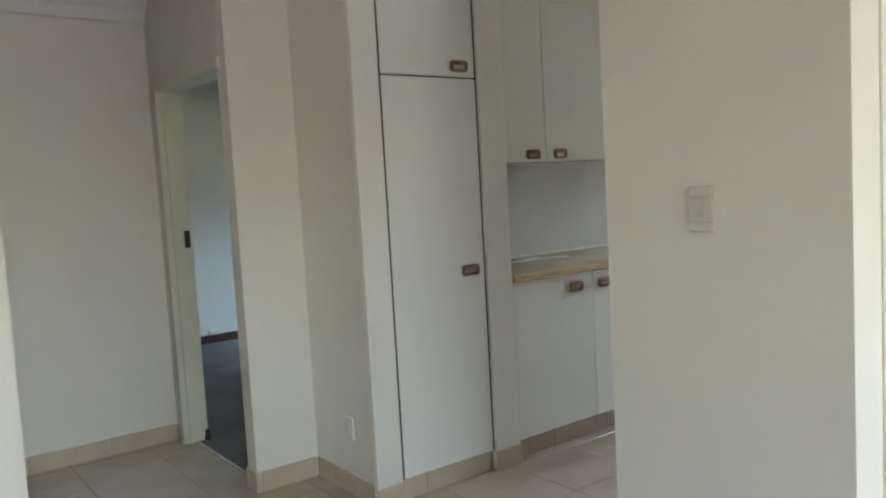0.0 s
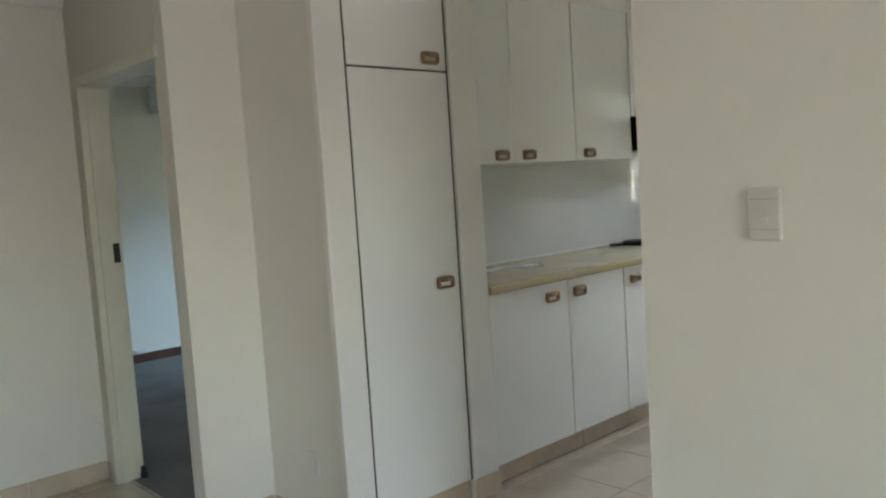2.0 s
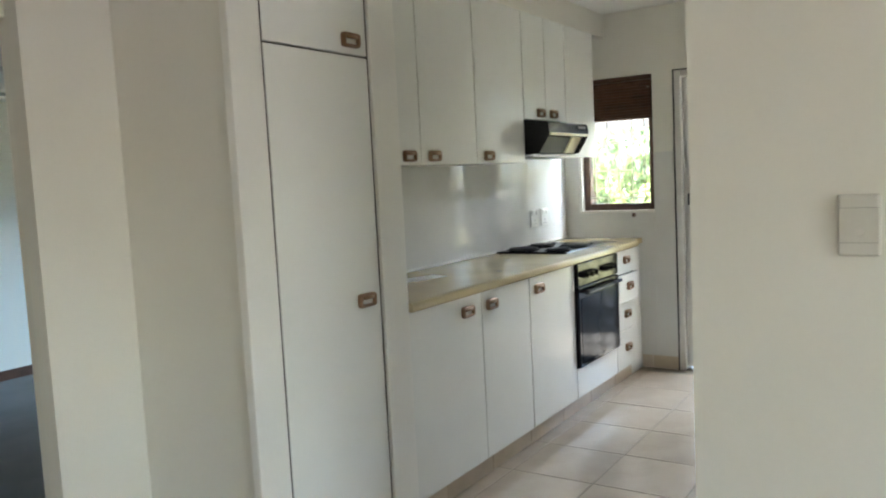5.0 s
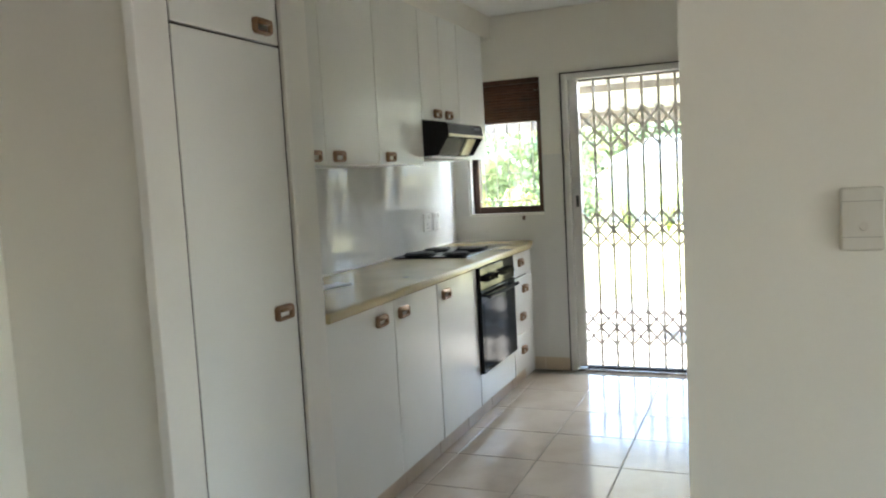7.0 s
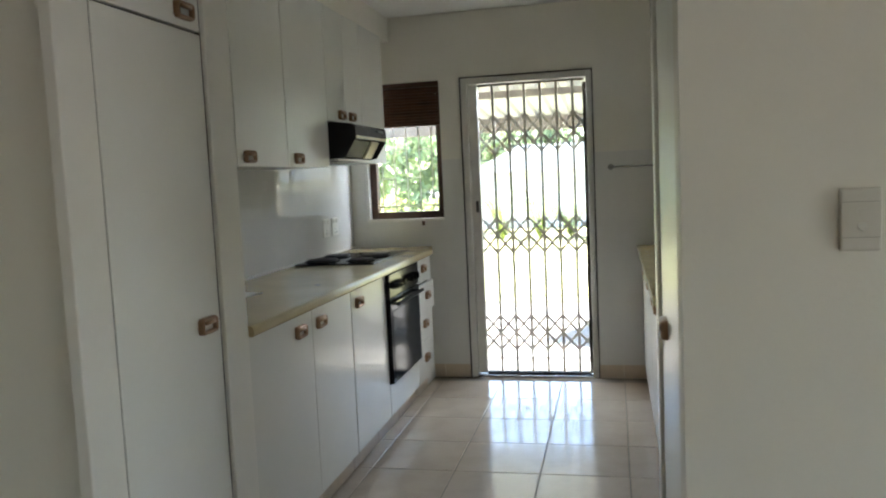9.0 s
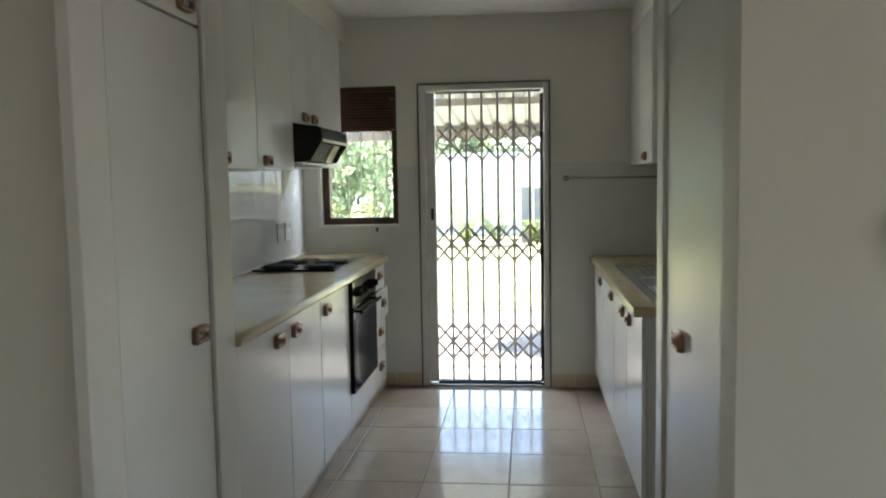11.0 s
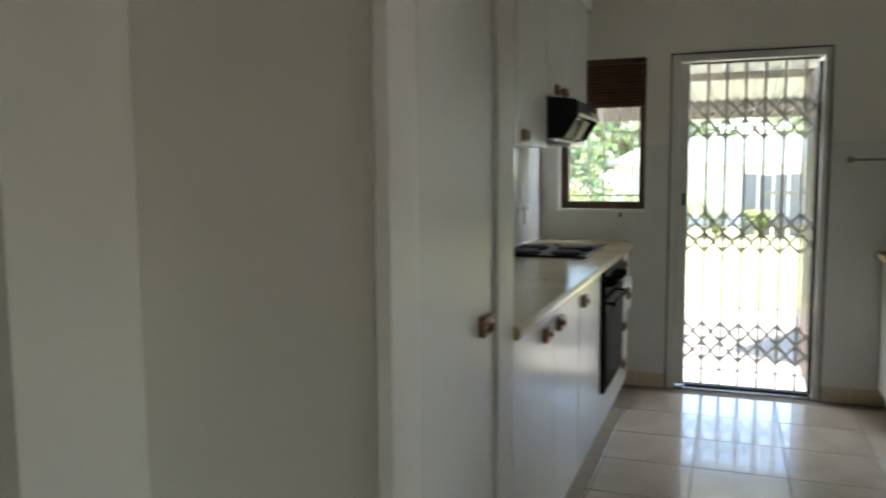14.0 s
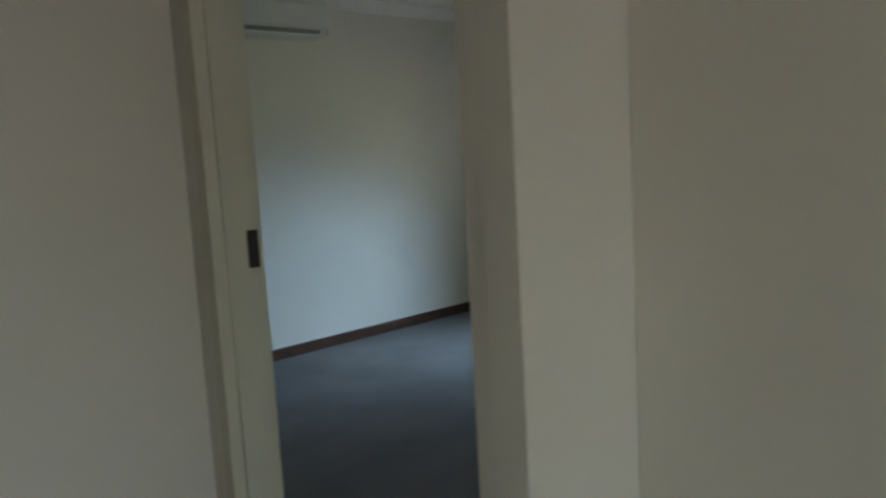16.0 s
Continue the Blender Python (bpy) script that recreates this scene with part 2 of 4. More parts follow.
# bronze pull: a rounded frame standing off the door, lying in the local xz plane, its front towards -y
def handle_mesh():
    bm = bmesh.new()
    w, h, r, n = 0.047, 0.026, 0.014, 5
    def loop(k, y):
        pts = []
        for cx, cz, a0 in ((1, 1, 0), (-1, 1, 90), (-1, -1, 180), (1, -1, 270)):
            for i in range(n):
                a = radians(a0 + 90 * i / (n - 1))
                rr = max(0.003, r - k)
                pts.append((cx * (w - r) + math.cos(a) * rr - (cx * max(0, k - r + 0.003)), y, cz * (h - r) + math.sin(a) * rr - cz * max(0, k - r + 0.003)))
        return [bm.verts.new(p) for p in pts]
    rings = [loop(0.0, 0.0), loop(0.0, -0.012), loop(0.004, -0.019), loop(0.009, -0.019), loop(0.012, -0.012), loop(0.0125, -0.003)]
    for a, b in zip(rings, rings[1:]):
        m = len(a)
        for i in range(m):
            bm.faces.new((a[i], a[(i + 1) % m], b[(i + 1) % m], b[i]))
    bmesh.ops.recalc_face_normals(bm, faces=bm.faces)
    # the grip that bows over the upper half
    box(bm, -0.030, 0.030, -0.021, -0.008, 0.004, 0.016, bevel=0.003, seg=1)
    me = mesh_of("handle", bm, BRONZE)
    for p in me.polygons:
        p.use_smooth = True
    return me


HANDLE = handle_mesh()


def handle(parent, x, y, z, turn=0):
    ob = new("handle", HANDLE)
    ob.parent = parent
    ob.location = Vector((x, y, z)) - world_of(parent)
    ob.rotation_euler = (0, 0, radians(turn))
    return tagged(ob, "bronze-brown rounded pull handle")


# ---- the setting ----
CEIL_Z = 2.53
KX, KY, KY0 = 5.99, 4.085, 1.54          # kitchen: door wall, cooker wall, sink wall
NIB = 2.217                              # face of the wall with the switch
structure("wall_kitchen_exterior", wall_mesh("x", KX, KX + 0.22, 1.30, 8.2, -0.12, 2.75,
          [(2.374, 3.256, -0.12, 2.08), (3.41, 3.95, 1.13, 2.08), (5.6, 6.7, 0.95, 1.75)]), WALL,
          "painted plaster outer wall with door and window openings", "wall")
structure("wall_kitchen_bedroom", wall_mesh("y", KY, 4.24, 2.359, KX, -0.02, CEIL_Z), WALL, "off-white plaster wall behind the cooker side", "wall")
structure("wall_hall_return", wall_mesh("y", 4.06, 4.132, 1.93, 2.357, -0.02, CEIL_Z), WALL, "short off-white plaster wall beside the bedroom door", "wall")
structure("wall_pantry_side", wall_mesh("x", 2.25, 2.355, 3.502, 4.058, -0.02, CEIL_Z), WALL, "off-white plaster wall at the pantry side", "wall")
structure("wall_bedroom_door", wall_mesh("x", 1.93, 2.05, 4.134, 5.18, -0.02, CEIL_Z, [(4.134, 5.09, -0.02, 2.03)]), WALL, "plaster wall around the bedroom doorway", "wall")
structure("wall_passage_far", wall_mesh("y", 5.18, 5.30, -3.6, 2.048, -0.02, CEIL_Z), WALL, "off-white passage wall", "wall")
structure("wall_living_passage", wall_mesh("y", 4.06, 4.18, -3.6, 0.98, -0.02, CEIL_Z), WALL, "off-white wall end at the passage opening", "wall")
structure("wall_switch_nib", wall_mesh("x", NIB, 2.345, 1.445, 2.122, -0.02, CEIL_Z), WALL, "warm white plaster wall that carries the light switch", "wall")
structure("wall_kitchen_dining", wall_mesh("y", 1.44, KY0, 2.347, KX, -0.02, CEIL_Z), WALL, "plaster wall between kitchen and dining room", "wall")
# openings in these two walls are assumed, sized to let fill light in
structure("wall_living_south", wall_mesh("y", -3.1, -2.98, -3.6, 4.4, -0.02, CEIL_Z, [(-0.6, 1.2, 0.1, 2.0), (2.65, 3.95, 0.1, 2.0)]), WALL, "plaster wall with assumed unseen window openings", "wall")
structure("wall_living_west", wall_mesh("x", -3.6, -3.48, -2.98, 5.18, -0.02, CEIL_Z, [(-0.2, 0.8, 0.9, 1.9)]), WALL, "plaster wall with an assumed unseen window opening", "wall")
structure("wall_dining_east", wall_mesh("x", 4.28, 4.4, -2.98, 1.438, -0.02, CEIL_Z), WALL, "cream plaster wall of the dining room", "wall")
structure("wall_bedroom_far", wall_mesh("y", 7.95, 8.1, 2.05, KX, -0.02, CEIL_Z), WALL, "bedroom wall in window light", "wall")
structure("wall_bedroom_side", wall_mesh("x", 1.93, 2.05, 5.302, 8.1, -0.02, CEIL_Z), WALL, "bedroom side wall", "wall")
structure("ceiling", boxm(-3.6, KX + 0.22, -3.1, 8.2, CEIL_Z, CEIL_Z + 0.12), CEIL, "plain white ceiling", "ceiling")
structure("roof_slab", boxm(-5.4, KX + 0.26, -3.4, 8.5, 2.76, 2.86), PLASTER, "flat roof slab over the house", "roof")
structure("bulkhead", boxm(3.075, 5.98, 3.748, KY - 0.002, 2.364, CEIL_Z - 0.002), WALL, "plaster bulkhead above the wall cabinets", "bulkhead")
structure("bedroom_carpet", box(boxm(2.052, KX - 0.002, 4.242, 7.948, -0.02, 0.006), 1.996, 2.0515, 4.19, 5.03, -0.02, 0.006), CARPET, "dark grey bedroom carpet", "carpet")


def cornice(name, axis, wall, side, lo, hi, size=0.1):
    """A coved cornice in the corner of a wall and the ceiling."""
    s = size
    prof = [(wall, CEIL_Z - s), (wall + side * 0.012, CEIL_Z - s), (wall + side * s * 0.35, CEIL_Z - s * 0.62), (wall + side * s * 0.7, CEIL_Z - s * 0.3), (wall + side * s, CEIL_Z - 0.012), (wall + side * s, CEIL_Z - 0.001), (wall, CEIL_Z - 0.001)]
    bm = prism(bmesh.new(), prof, "x" if axis == "y" else "y", lo, hi)
    return structure(name, bm, CEIL, "white coved cornice below the ceiling", "cornice")


cornice("cornice_passage", "y", 5.179, -1, -3.4, 1.93, 0.14)
cornice("cornice_bedroom", "y", 7.949, -1, 2.06, KX - 0.01, 0.09)

# bedroom skirting in dark wood
structure("baseboard_bedroom", boxm(2.06, KX - 0.01, 7.93, 7.949, 0.006, 0.085, bevel=0.004), DARKWOOD, "dark stained wooden skirting board", "skirting")

# door frame of the bedroom doorway, with its stop and strike plate
dframe = thing("door_1", (1.99, 4.66, 0), "cream enamelled steel door frame without a leaf in view", "door frame", kind="structure")


def jamb(y, side, mat=FRAME):
    prof = [(1.918, y), (1.918, y + side * 0.042), (1.952, y + side * 0.042), (1.952, y + side * 0.052), (1.992, y + side * 0.052), (1.992, y + side * 0.040), (2.062, y + side * 0.040), (2.062, y)]
    return part("jamb", prism(bmesh.new(), prof, "z", 0.0, 1.99), mat, dframe)


jamb_r = part("jamb", boxm(1.936, 2.062, 4.134, 4.180, 0.0, 1.99, bevel=0.003), WALL, dframe)
jamb_l = jamb(5.092, -1)
part("head", boxm(1.918, 2.062, 4.134, 5.092, 1.99, 2.035, bevel=0.004), FRAME, dframe)
plate = part("strike_plate", boxm(2.016, 2.048, 5.0478, 5.0515, 1.120, 1.218, bevel=0.002), SLOT, jamb_l, "dark metal strike plate")
part("threshold", boxm(1.978, 1.994, 4.19, 5.03, 0.0, 0.010, bevel=0.003), STEEL, dframe, "pale metal threshold strip")

# ---- kitchen outer door: steel frame, folding security gate, open timber door ----
door = thing("door_2", (6.05, 2.815, 0), "white steel kitchen door frame standing open to the yard", "door frame", kind="structure")
FX = KX - 0.006
part("jamb", boxm(FX, FX + 0.14, 3.212, 3.256, 0, 2.08, bevel=0.005), GATEWHITE, door)
part("jamb", boxm(FX, FX + 0.14, 2.374, 2.412, 0, 2.08, bevel=0.005), GATEWHITE, door)
part("head", boxm(FX, FX + 0.14, 2.412, 3.212, 2.035, 2.08, bevel=0.005), GATEWHITE, door)
for a in ((3.2562, 3.2635, 0.0, 2.0872), (2.3665, 2.3738, 0.0, 2.0872), (2.3738, 3.2562, 2.0802, 2.0872)):
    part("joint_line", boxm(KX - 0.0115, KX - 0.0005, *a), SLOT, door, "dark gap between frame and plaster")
part("sill", boxm(FX, FX + 0.075, 2.412, 3.212, -0.02, 0.012, bevel=0.003), STEEL, door, "worn metal door sill")

structure("door_sill_slab", boxm(FX + 0.076, KX + 0.24, 2.376, 3.254, -0.10, -0.004, bevel=0.004), CONCRETE, "worn concrete slab in the door opening", "sill")

gate = thing("security_gate", (6.06, 2.81, 0.012), "closed folding trellis security gate in grey-painted steel", "security gate")
GX = 6.06
part("lock_stile", boxm(GX - 0.035, GX + 0.02, 3.150, 3.211, 0.02, 2.03, bevel=0.006), GATEWHITE, gate, "broad pale lock stile of the gate")
part("lock", boxm(GX - 0.05, GX - 0.036, 3.165, 3.185, 1.16, 1.24, bevel=0.004), SLOT, gate, "small dark gate lock")
part("hinge_stile", boxm(GX - 0.026, GX + 0.020, 2.4125, 2.436, 0.02, 2.007, bevel=0.002), LEAFWOOD, gate, "dark brown closing strip of the gate")
part("track", boxm(GX - 0.03, GX + 0.03, 2.43, 3.15, 0.013, 0.024, bevel=0.002), IRON, gate, "dark bottom track of the gate")
part("top_track", boxm(GX - 0.02, GX + 0.02, 2.4285, 3.1495, 2.022, 2.0345, bevel=0.002), TIMBER, gate)
BAR_Y = [3.156 - 0.1087 * i for i in range(7)] + [2.43]
for i, y in enumerate(BAR_Y[1:7]):
    bm = bmesh.new()
    box(bm, GX - 0.012, GX - 0.004, y - 0.0085, y - 0.0035, 0.025, 2.022)
    box(bm, GX - 0.012, GX - 0.004, y + 0.0035, y + 0.0085, 0.025, 2.022)
    box(bm, GX - 0.004, GX - 0.001, y - 0.0085, y + 0.0085, 0.025, 2.022)
    part("bar", bm, GATE, gate)
STEP = 0.1087
for band in (0.184, 0.873, 1.567):
    zt, zm, zb = band + 0.244, band + 0.122, band
    for i in range(-1, 7):
        for sgn, off in ((1, -0.017), (-1, 0.004)):
            ya, yb = 3.156 - STEP * i, 3.156 - STEP * (i + 2)
            za, zz = (zt, zb) if sgn > 0 else (zb, zt)
            lo, hi = 2.428, 3.152
            a, b = Vector((GX + off, ya, za)), Vector((GX + off, yb, zz))
            def cut(p, q, lim):
                return p + (q - p) * ((lim - p.y) / (q.y - p.y))
            if a.y > hi:
                a = cut(a, b, hi)
            if b.y < lo:
                b = cut(a, b, lo)
            if a.y - b.y < 0.03:
                continue
            part("lattice_strip", strip(bmesh.new(), a, b, 0.016, 0.003, (1, 0, 0)), GATE, gate)
    for i in range(1, 7):
        for z in (zt, zm, zb):
            part("rivet", rod(bmesh.new(), (GX - 0.021, 3.156 - STEP * i, z), (GX + 0.007, 3.156 - STEP * i, z), 0.0055, 8), GATE, gate)

leaf = thing("timber_door", (6.2, 2.36, 0), "dark brown timber door standing open outwards", "door")
part("leaf", boxm(6.215, 7.0, 2.372, 2.416, -0.02, 2.02, bevel=0.003), LEAFWOOD, leaf)
for z0, z1 in ((0.15, 0.85), (1.0, 1.85)):
    part("panel", boxm(6.33, 6.9, 2.413, 2.422, z0, z1, bevel=0.004), LEAFWOOD, leaf)

# ---- kitchen window ----
win = thing("window_1", (6.06, 3.68, 1.13), "dark brown timber kitchen window with burglar bars", "window", kind="structure")
WX = 6.03
for nm, a in (("frame", (3.412, 3.452, 1.134, 2.078)), ("frame", (3.900, 3.948, 1.134, 2.078)), ("frame", (3.452, 3.900, 1.134, 1.182)), ("frame", (3.452, 3.900, 2.035, 2.078))):
    part(nm, boxm(WX, WX + 0.07, *a, bevel=0.004), DARKWOOD, win)
pane = part("pane", boxm(WX + 0.03, WX + 0.034, 3.452, 3.900, 1.182, 2.035), GLASS, win)
pane.visible_shadow = False
part("sill", boxm(KX - 0.008, WX, 3.412, 3.965, 1.118, 1.134, bevel=0.003), TRIM, win, "white sill edge")
part("reveal_trim", boxm(KX - 0.008, WX, 3.948, 3.966, 1.134, 2.08, bevel=0.003), TRIM, win, "white reveal edge")
part("window_catch", boxm(KX - 0.03, KX - 0.006, 3.545, 3.565, 1.085, 1.115, bevel=0.004), DARKWOOD, win, "small brown knob below the sill")
for i in range(5):
    part("burglar_bar", rod(bmesh.new(), (WX + 0.012, 3.49 + i * 0.092, 1.182), (WX + 0.012, 3.49 + i * 0.092, 2.035), 0.0048, 8), GATE, win)
part("burglar_bar", rod(bmesh.new(), (WX + 0.006, 3.43, 1.222), (WX + 0.006, 3.93, 1.222), 0.0048, 8), GATE, win)
for i, z in ((0, 1.62), (1, 1.42), (2, 1.62), (3, 1.42)):
    part("burglar_bar", rod(bmesh.new(), (WX + 0.012, 3.49 + i * 0.092, z), (WX + 0.012, 3.582 + i * 0.092, z), 0.0048, 8), GATE, win)

blind = thing("wooden_blind", (6.01, 3.68, 1.775), "dark brown wooden slat blind drawn up in the window head", "blind")
part("backing", boxm(6.0255, 6.0285, 3.418, 3.944, 1.78, 2.04), DARKWOOD, blind)
part("head_rail", boxm(5.985, 6.028, 3.414, 3.946, 2.045, 2.078, bevel=0.004), DARKWOOD, blind)
for i in range(13):
    z = 1.785 + i * 0.0205
    dx = 0.004 * ((i * 7) % 3)
    part("slat", boxm(5.988 - dx, 6.024 - dx, 3.418, 3.944, z - 0.0085, z + 0.009, bevel=0.003, seg=1), BLINDWOOD, blind)
part("cord_cleat", boxm(5.968, 5.984, 3.425, 3.44, 1.985, 1.992, bevel=0.002), CHROME, blind, "small metal cord cleat")

# ---- wall tiling of the kitchen ----
tiling = thing("wall_tiling", (5.5, 4.1, 0.94), "glossy pale grey wall tiling above the worktops", "wall tiles", kind="structure")
part("splashback", boxm(3.062, KX - 0.012, KY - 0.011, KY - 0.001, 0.905, 1.536, bevel=0.001), SPLASH, tiling)
for a in ((3.258, 3.408, 0.092, 1.536), (3.408, 4.096, 0.092, 1.116), (3.968, 4.096, 1.116, 1.536), (1.552, 2.372, 0.092, 1.536)):
    part("tile_panel", boxm(KX - 0.0095, KX - 0.001, *a, bevel=0.001), SPLASH, tiling)
part("tile_panel", boxm(3.10, KX - 0.012, KY0 + 0.001, KY0 + 0.010, 0.092, 1.49, bevel=0.001), SPLASH, tiling)

# ---- kitchen joinery ----
FRONT = 3.473           # face of the doors on the cooker side
T = 0.018


def face(name, x0, x1, z0, z1, y, parent, side=-1, mat=LAM):
    g = 0.0022
    return part(name, boxm(x0 + g, x1 - g, y, y - side * T, z0 + g, z1 - g, bevel=0.0016, seg=1), mat, parent)


# pantry on the cooker side
pantry = thing("pantry_cupboard", (2.63, 3.75, 0), "tall white laminate pantry cupboard with two doors", "cupboard")
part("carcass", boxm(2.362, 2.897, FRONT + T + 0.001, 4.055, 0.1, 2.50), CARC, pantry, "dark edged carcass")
pd = face("door", 2.370, 2.893, 0.100, 1.877, FRONT, pantry)
handle(pd, 2.805, FRONT, 0.992)
pu = face("door", 2.370, 2.893, 1.881, 2.50, FRONT, pantry)
handle(pu, 2.797, FRONT, 1.931)
# dark fillers in the door gaps, the gap's shade put into their colour
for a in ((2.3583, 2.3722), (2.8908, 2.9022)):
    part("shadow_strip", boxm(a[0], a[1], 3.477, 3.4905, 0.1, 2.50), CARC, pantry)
structure("trim_pantry_post", boxm(2.226, 2.358, 3.466, 3.500, 0.0, CEIL_Z - 0.002, bevel=0.004), TRIM, "white painted post beside the pantry", "post")
structure("trim_pantry_panel", boxm(2.903, 3.058, 3.462, 4.10, 0.0, CEIL_Z - 0.002, bevel=0.005), TRIM, "white painted end panel of the pantry", "panel")
structure("trim_pantry_head", boxm(2.362, 2.902, 3.475, 4.05, 2.502, CEIL_Z - 0.002), WALL, "plaster above the pantry", "trim")

# base units on the cooker side
BZ0, BZ1 = 0.106, 0.897


def base_unit(x0, x1, doors, label):
    u = thing("base_cabinet", ((x0 + x1) / 2, 3.78, 0), label, "cabinet", "base cabinets on the cooker side")
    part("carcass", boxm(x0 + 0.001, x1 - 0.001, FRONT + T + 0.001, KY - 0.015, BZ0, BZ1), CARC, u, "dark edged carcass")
    for a, b, hx in doors:
        d = face("door", a, b, BZ0, BZ1, FRONT, u)
        handle(d, hx, FRONT, 0.828)
    return u


ub = base_unit(3.066, 4.128, [(3.066, 3.642, 3.509), (3.642, 4.126, 3.727)], "white laminate base cabinet with two doors")
# same dark filler for the shaded gap beside the end panel
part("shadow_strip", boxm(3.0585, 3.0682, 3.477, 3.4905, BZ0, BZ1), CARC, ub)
base_unit(4.130, 4.698, [(4.132, 4.697, 4.232)], "white laminate base cabinet with one door beside the oven")
housing = thing("oven_housing", (5.02, 3.78, 0), "white laminate housing around the built-in oven", "cabinet", "base cabinets on the cooker side")
part("carcass", boxm(4.700, 5.348, 3.70, KY - 0.015, BZ0, BZ1), CARC, housing, "dark edged carcass")
face("plinth_panel", 4.700, 5.348, BZ0, 0.284, FRONT, housing)

oven = thing("oven", (5.02, 3.5, 0.285), "black built-in electric oven with a dark glass door", "oven")
part("body", boxm(4.704, 5.344, 3.472, 3.69, 0.287, 0.896), OVENBLACK, oven)
fascia = part("control_panel", boxm(4.704, 5.344, 3.452, 3.471, 0.765, 0.896, bevel=0.004), OVENBLACK, oven)
for i, x in enumerate((4.79, 4.86, 4.93, 5.10, 5.17, 5.24)):
    k = bmesh.new()
    rod(k, (x, 3.452, 0.828), (x, 3.428, 0.828), 0.019, 16)
    box(k, x - 0.004, x + 0.004, 3.418, 3.43, 0.811, 0.845, bevel=0.0015, seg=1)
    kn = part("knob", k, OVENBLACK, fascia)
    part("dial_ring", rod(bmesh.new(), (x, 3.4515, 0.828), (x, 3.4485, 0.828), 0.024, 20), OVENBLACK, kn)
od = part("oven_door", boxm(4.706, 5.342, 3.450, 3.471, 0.289, 0.760, bevel=0.004), OVENBLACK, oven)
part("glass", boxm(4.735, 5.313, 3.447, 3.4495, 0.315, 0.69, bevel=0.001), OVENGLASS, od, "dark reflecting oven glass")
hb = bmesh.new()
rod(hb, (4.75, 3.418, 0.728), (5.30, 3.418, 0.728), 0.011, 12)
for x in (4.78, 5.27):
    rod(hb, (x, 3.418, 0.728), (x, 3.451, 0.728), 0.007, 10)
part("oven_handle", hb, OVENBLACK, od)

drawers = thing("drawer_cabinet", (5.54, 3.78, 0), "white laminate drawer unit, second drawer pulled slightly open", "cabinet", "base cabinets on the cooker side")
part("carcass", boxm(5.350, 5.742, FRONT + T + 0.001, KY - 0.015, BZ0, BZ1), CARC, drawers, "dark edged carcass")
zs = (0.897, 0.739, 0.553, 0.36, 0.106)
for i in range(4):
    pull = 0.022 if i == 1 else 0.0
    d = face("drawer_front", 5.351, 5.742, zs[i + 1], zs[i], FRONT - pull, drawers)
    handle(d, 5.545, FRONT - pull, (zs[i] + zs[i + 1]) / 2 + 0.012)
structure("trim_corner_filler", boxm(5.744, KX - 0.012, 3.525, 3.545, 0.0, 0.897), LAM, "white filler panel between drawers and wall", "panel")

# worktops with a rolled front edge


def worktop(x0, x1, yf, yb, zt, label):
    s = 1 if yb > yf else -1
    ym = yf + s * 0.0125
    top = thing("worktop", ((x0 + x1) / 2, (yf + yb) / 2, zt - 0.038), label, "worktop")
    part("top", boxm(x0, x1, ym, yb, zt - 0.038, zt), COUNTER, top)
    prof = [(ym, zt - 0.0003), (yf + s * 0.010, zt - 0.0006), (yf + s * 0.004, zt - 0.004), (yf, zt - 0.013), (yf, zt - 0.030), (yf + s * 0.006, zt - 0.038), (ym, zt - 0.038)]
    part("rolled_edge", prism(bmesh.new(), prof, "x", x0, x1), COUNTER, top, "rolled front edge")
    return top


wtop = worktop(3.062, 5.742, 3.445, KY - 0.013, 0.938, "long beige laminate worktop on the cooker side")
# the end towards the outer wall, cut back at the corner
part("end_piece", prism(bmesh.new(), [(5.7421, 3.449), (5.757, 3.455), (5.80, 3.498), (KX - 0.012, 3.502), (KX - 0.012, KY - 0.013), (5.7421, KY - 0.013)], "z", 0.9005, 0.9378), COUNTER, wtop)
tagged(part("worktop_upstand", boxm(3.064, KX - 0.014, KY - 0.022, KY - 0.0125, 0.939, 0.950, bevel=0.003), TRIM), "thin white sealing strip behind the worktop", "sealing strip")

tagged(part("scorch_mark", rod(bmesh.new(), (4.05, 3.60, 0.9381), (4.05, 3.60, 0.9390), 0.014, 9), SLOT), "small dark scorch mark on the worktop", "mark")

hob = thing("hob", (5.13, 3.83, 0.939), "black electric hob with four solid plates", "hob")
part("tray", boxm(4.84, 5.47, 3.575, 4.055, 0.939, 0.950, bevel=0.004), OVENBLACK, hob)
part("rim", boxm(4.835, 5.475, 3.570, 3.577, 0.939, 0.952, bevel=0.002), STEEL, hob, "steel front rim of the hob")
for bx, by, r in ((4.99, 3.94, 0.09), (5.25, 3.94, 0.072), (4.99, 3.70, 0.072), (5.25, 3.70, 0.09)):
    bm = bmesh.new()
    rod(bm, (bx, by, 0.949), (bx, by, 0.954), r + 0.012, 32)
    rod(bm, (bx, by, 0.954), (bx, by, 0.962), r, 32)
    rod(bm, (bx, by, 0.962), (bx, by, 0.9635), r * 0.3, 20)
    part("hot_plate", bm, IRON, hob)
    part("plate_ring", rod(bmesh.new(), (bx, by, 0.9495), (bx, by, 0.9525), r + 0.016, 32), BLACK, hob)
for i in range(4):
    part("dial", rod(bmesh.new(), (5.42, 3.66 + i * 0.09, 0.949), (5.42, 3.66 + i * 0.09, 0.9535), 0.016, 14), OVENBLACK, hob)

# wall cabinets on the cooker side
UF = 3.737


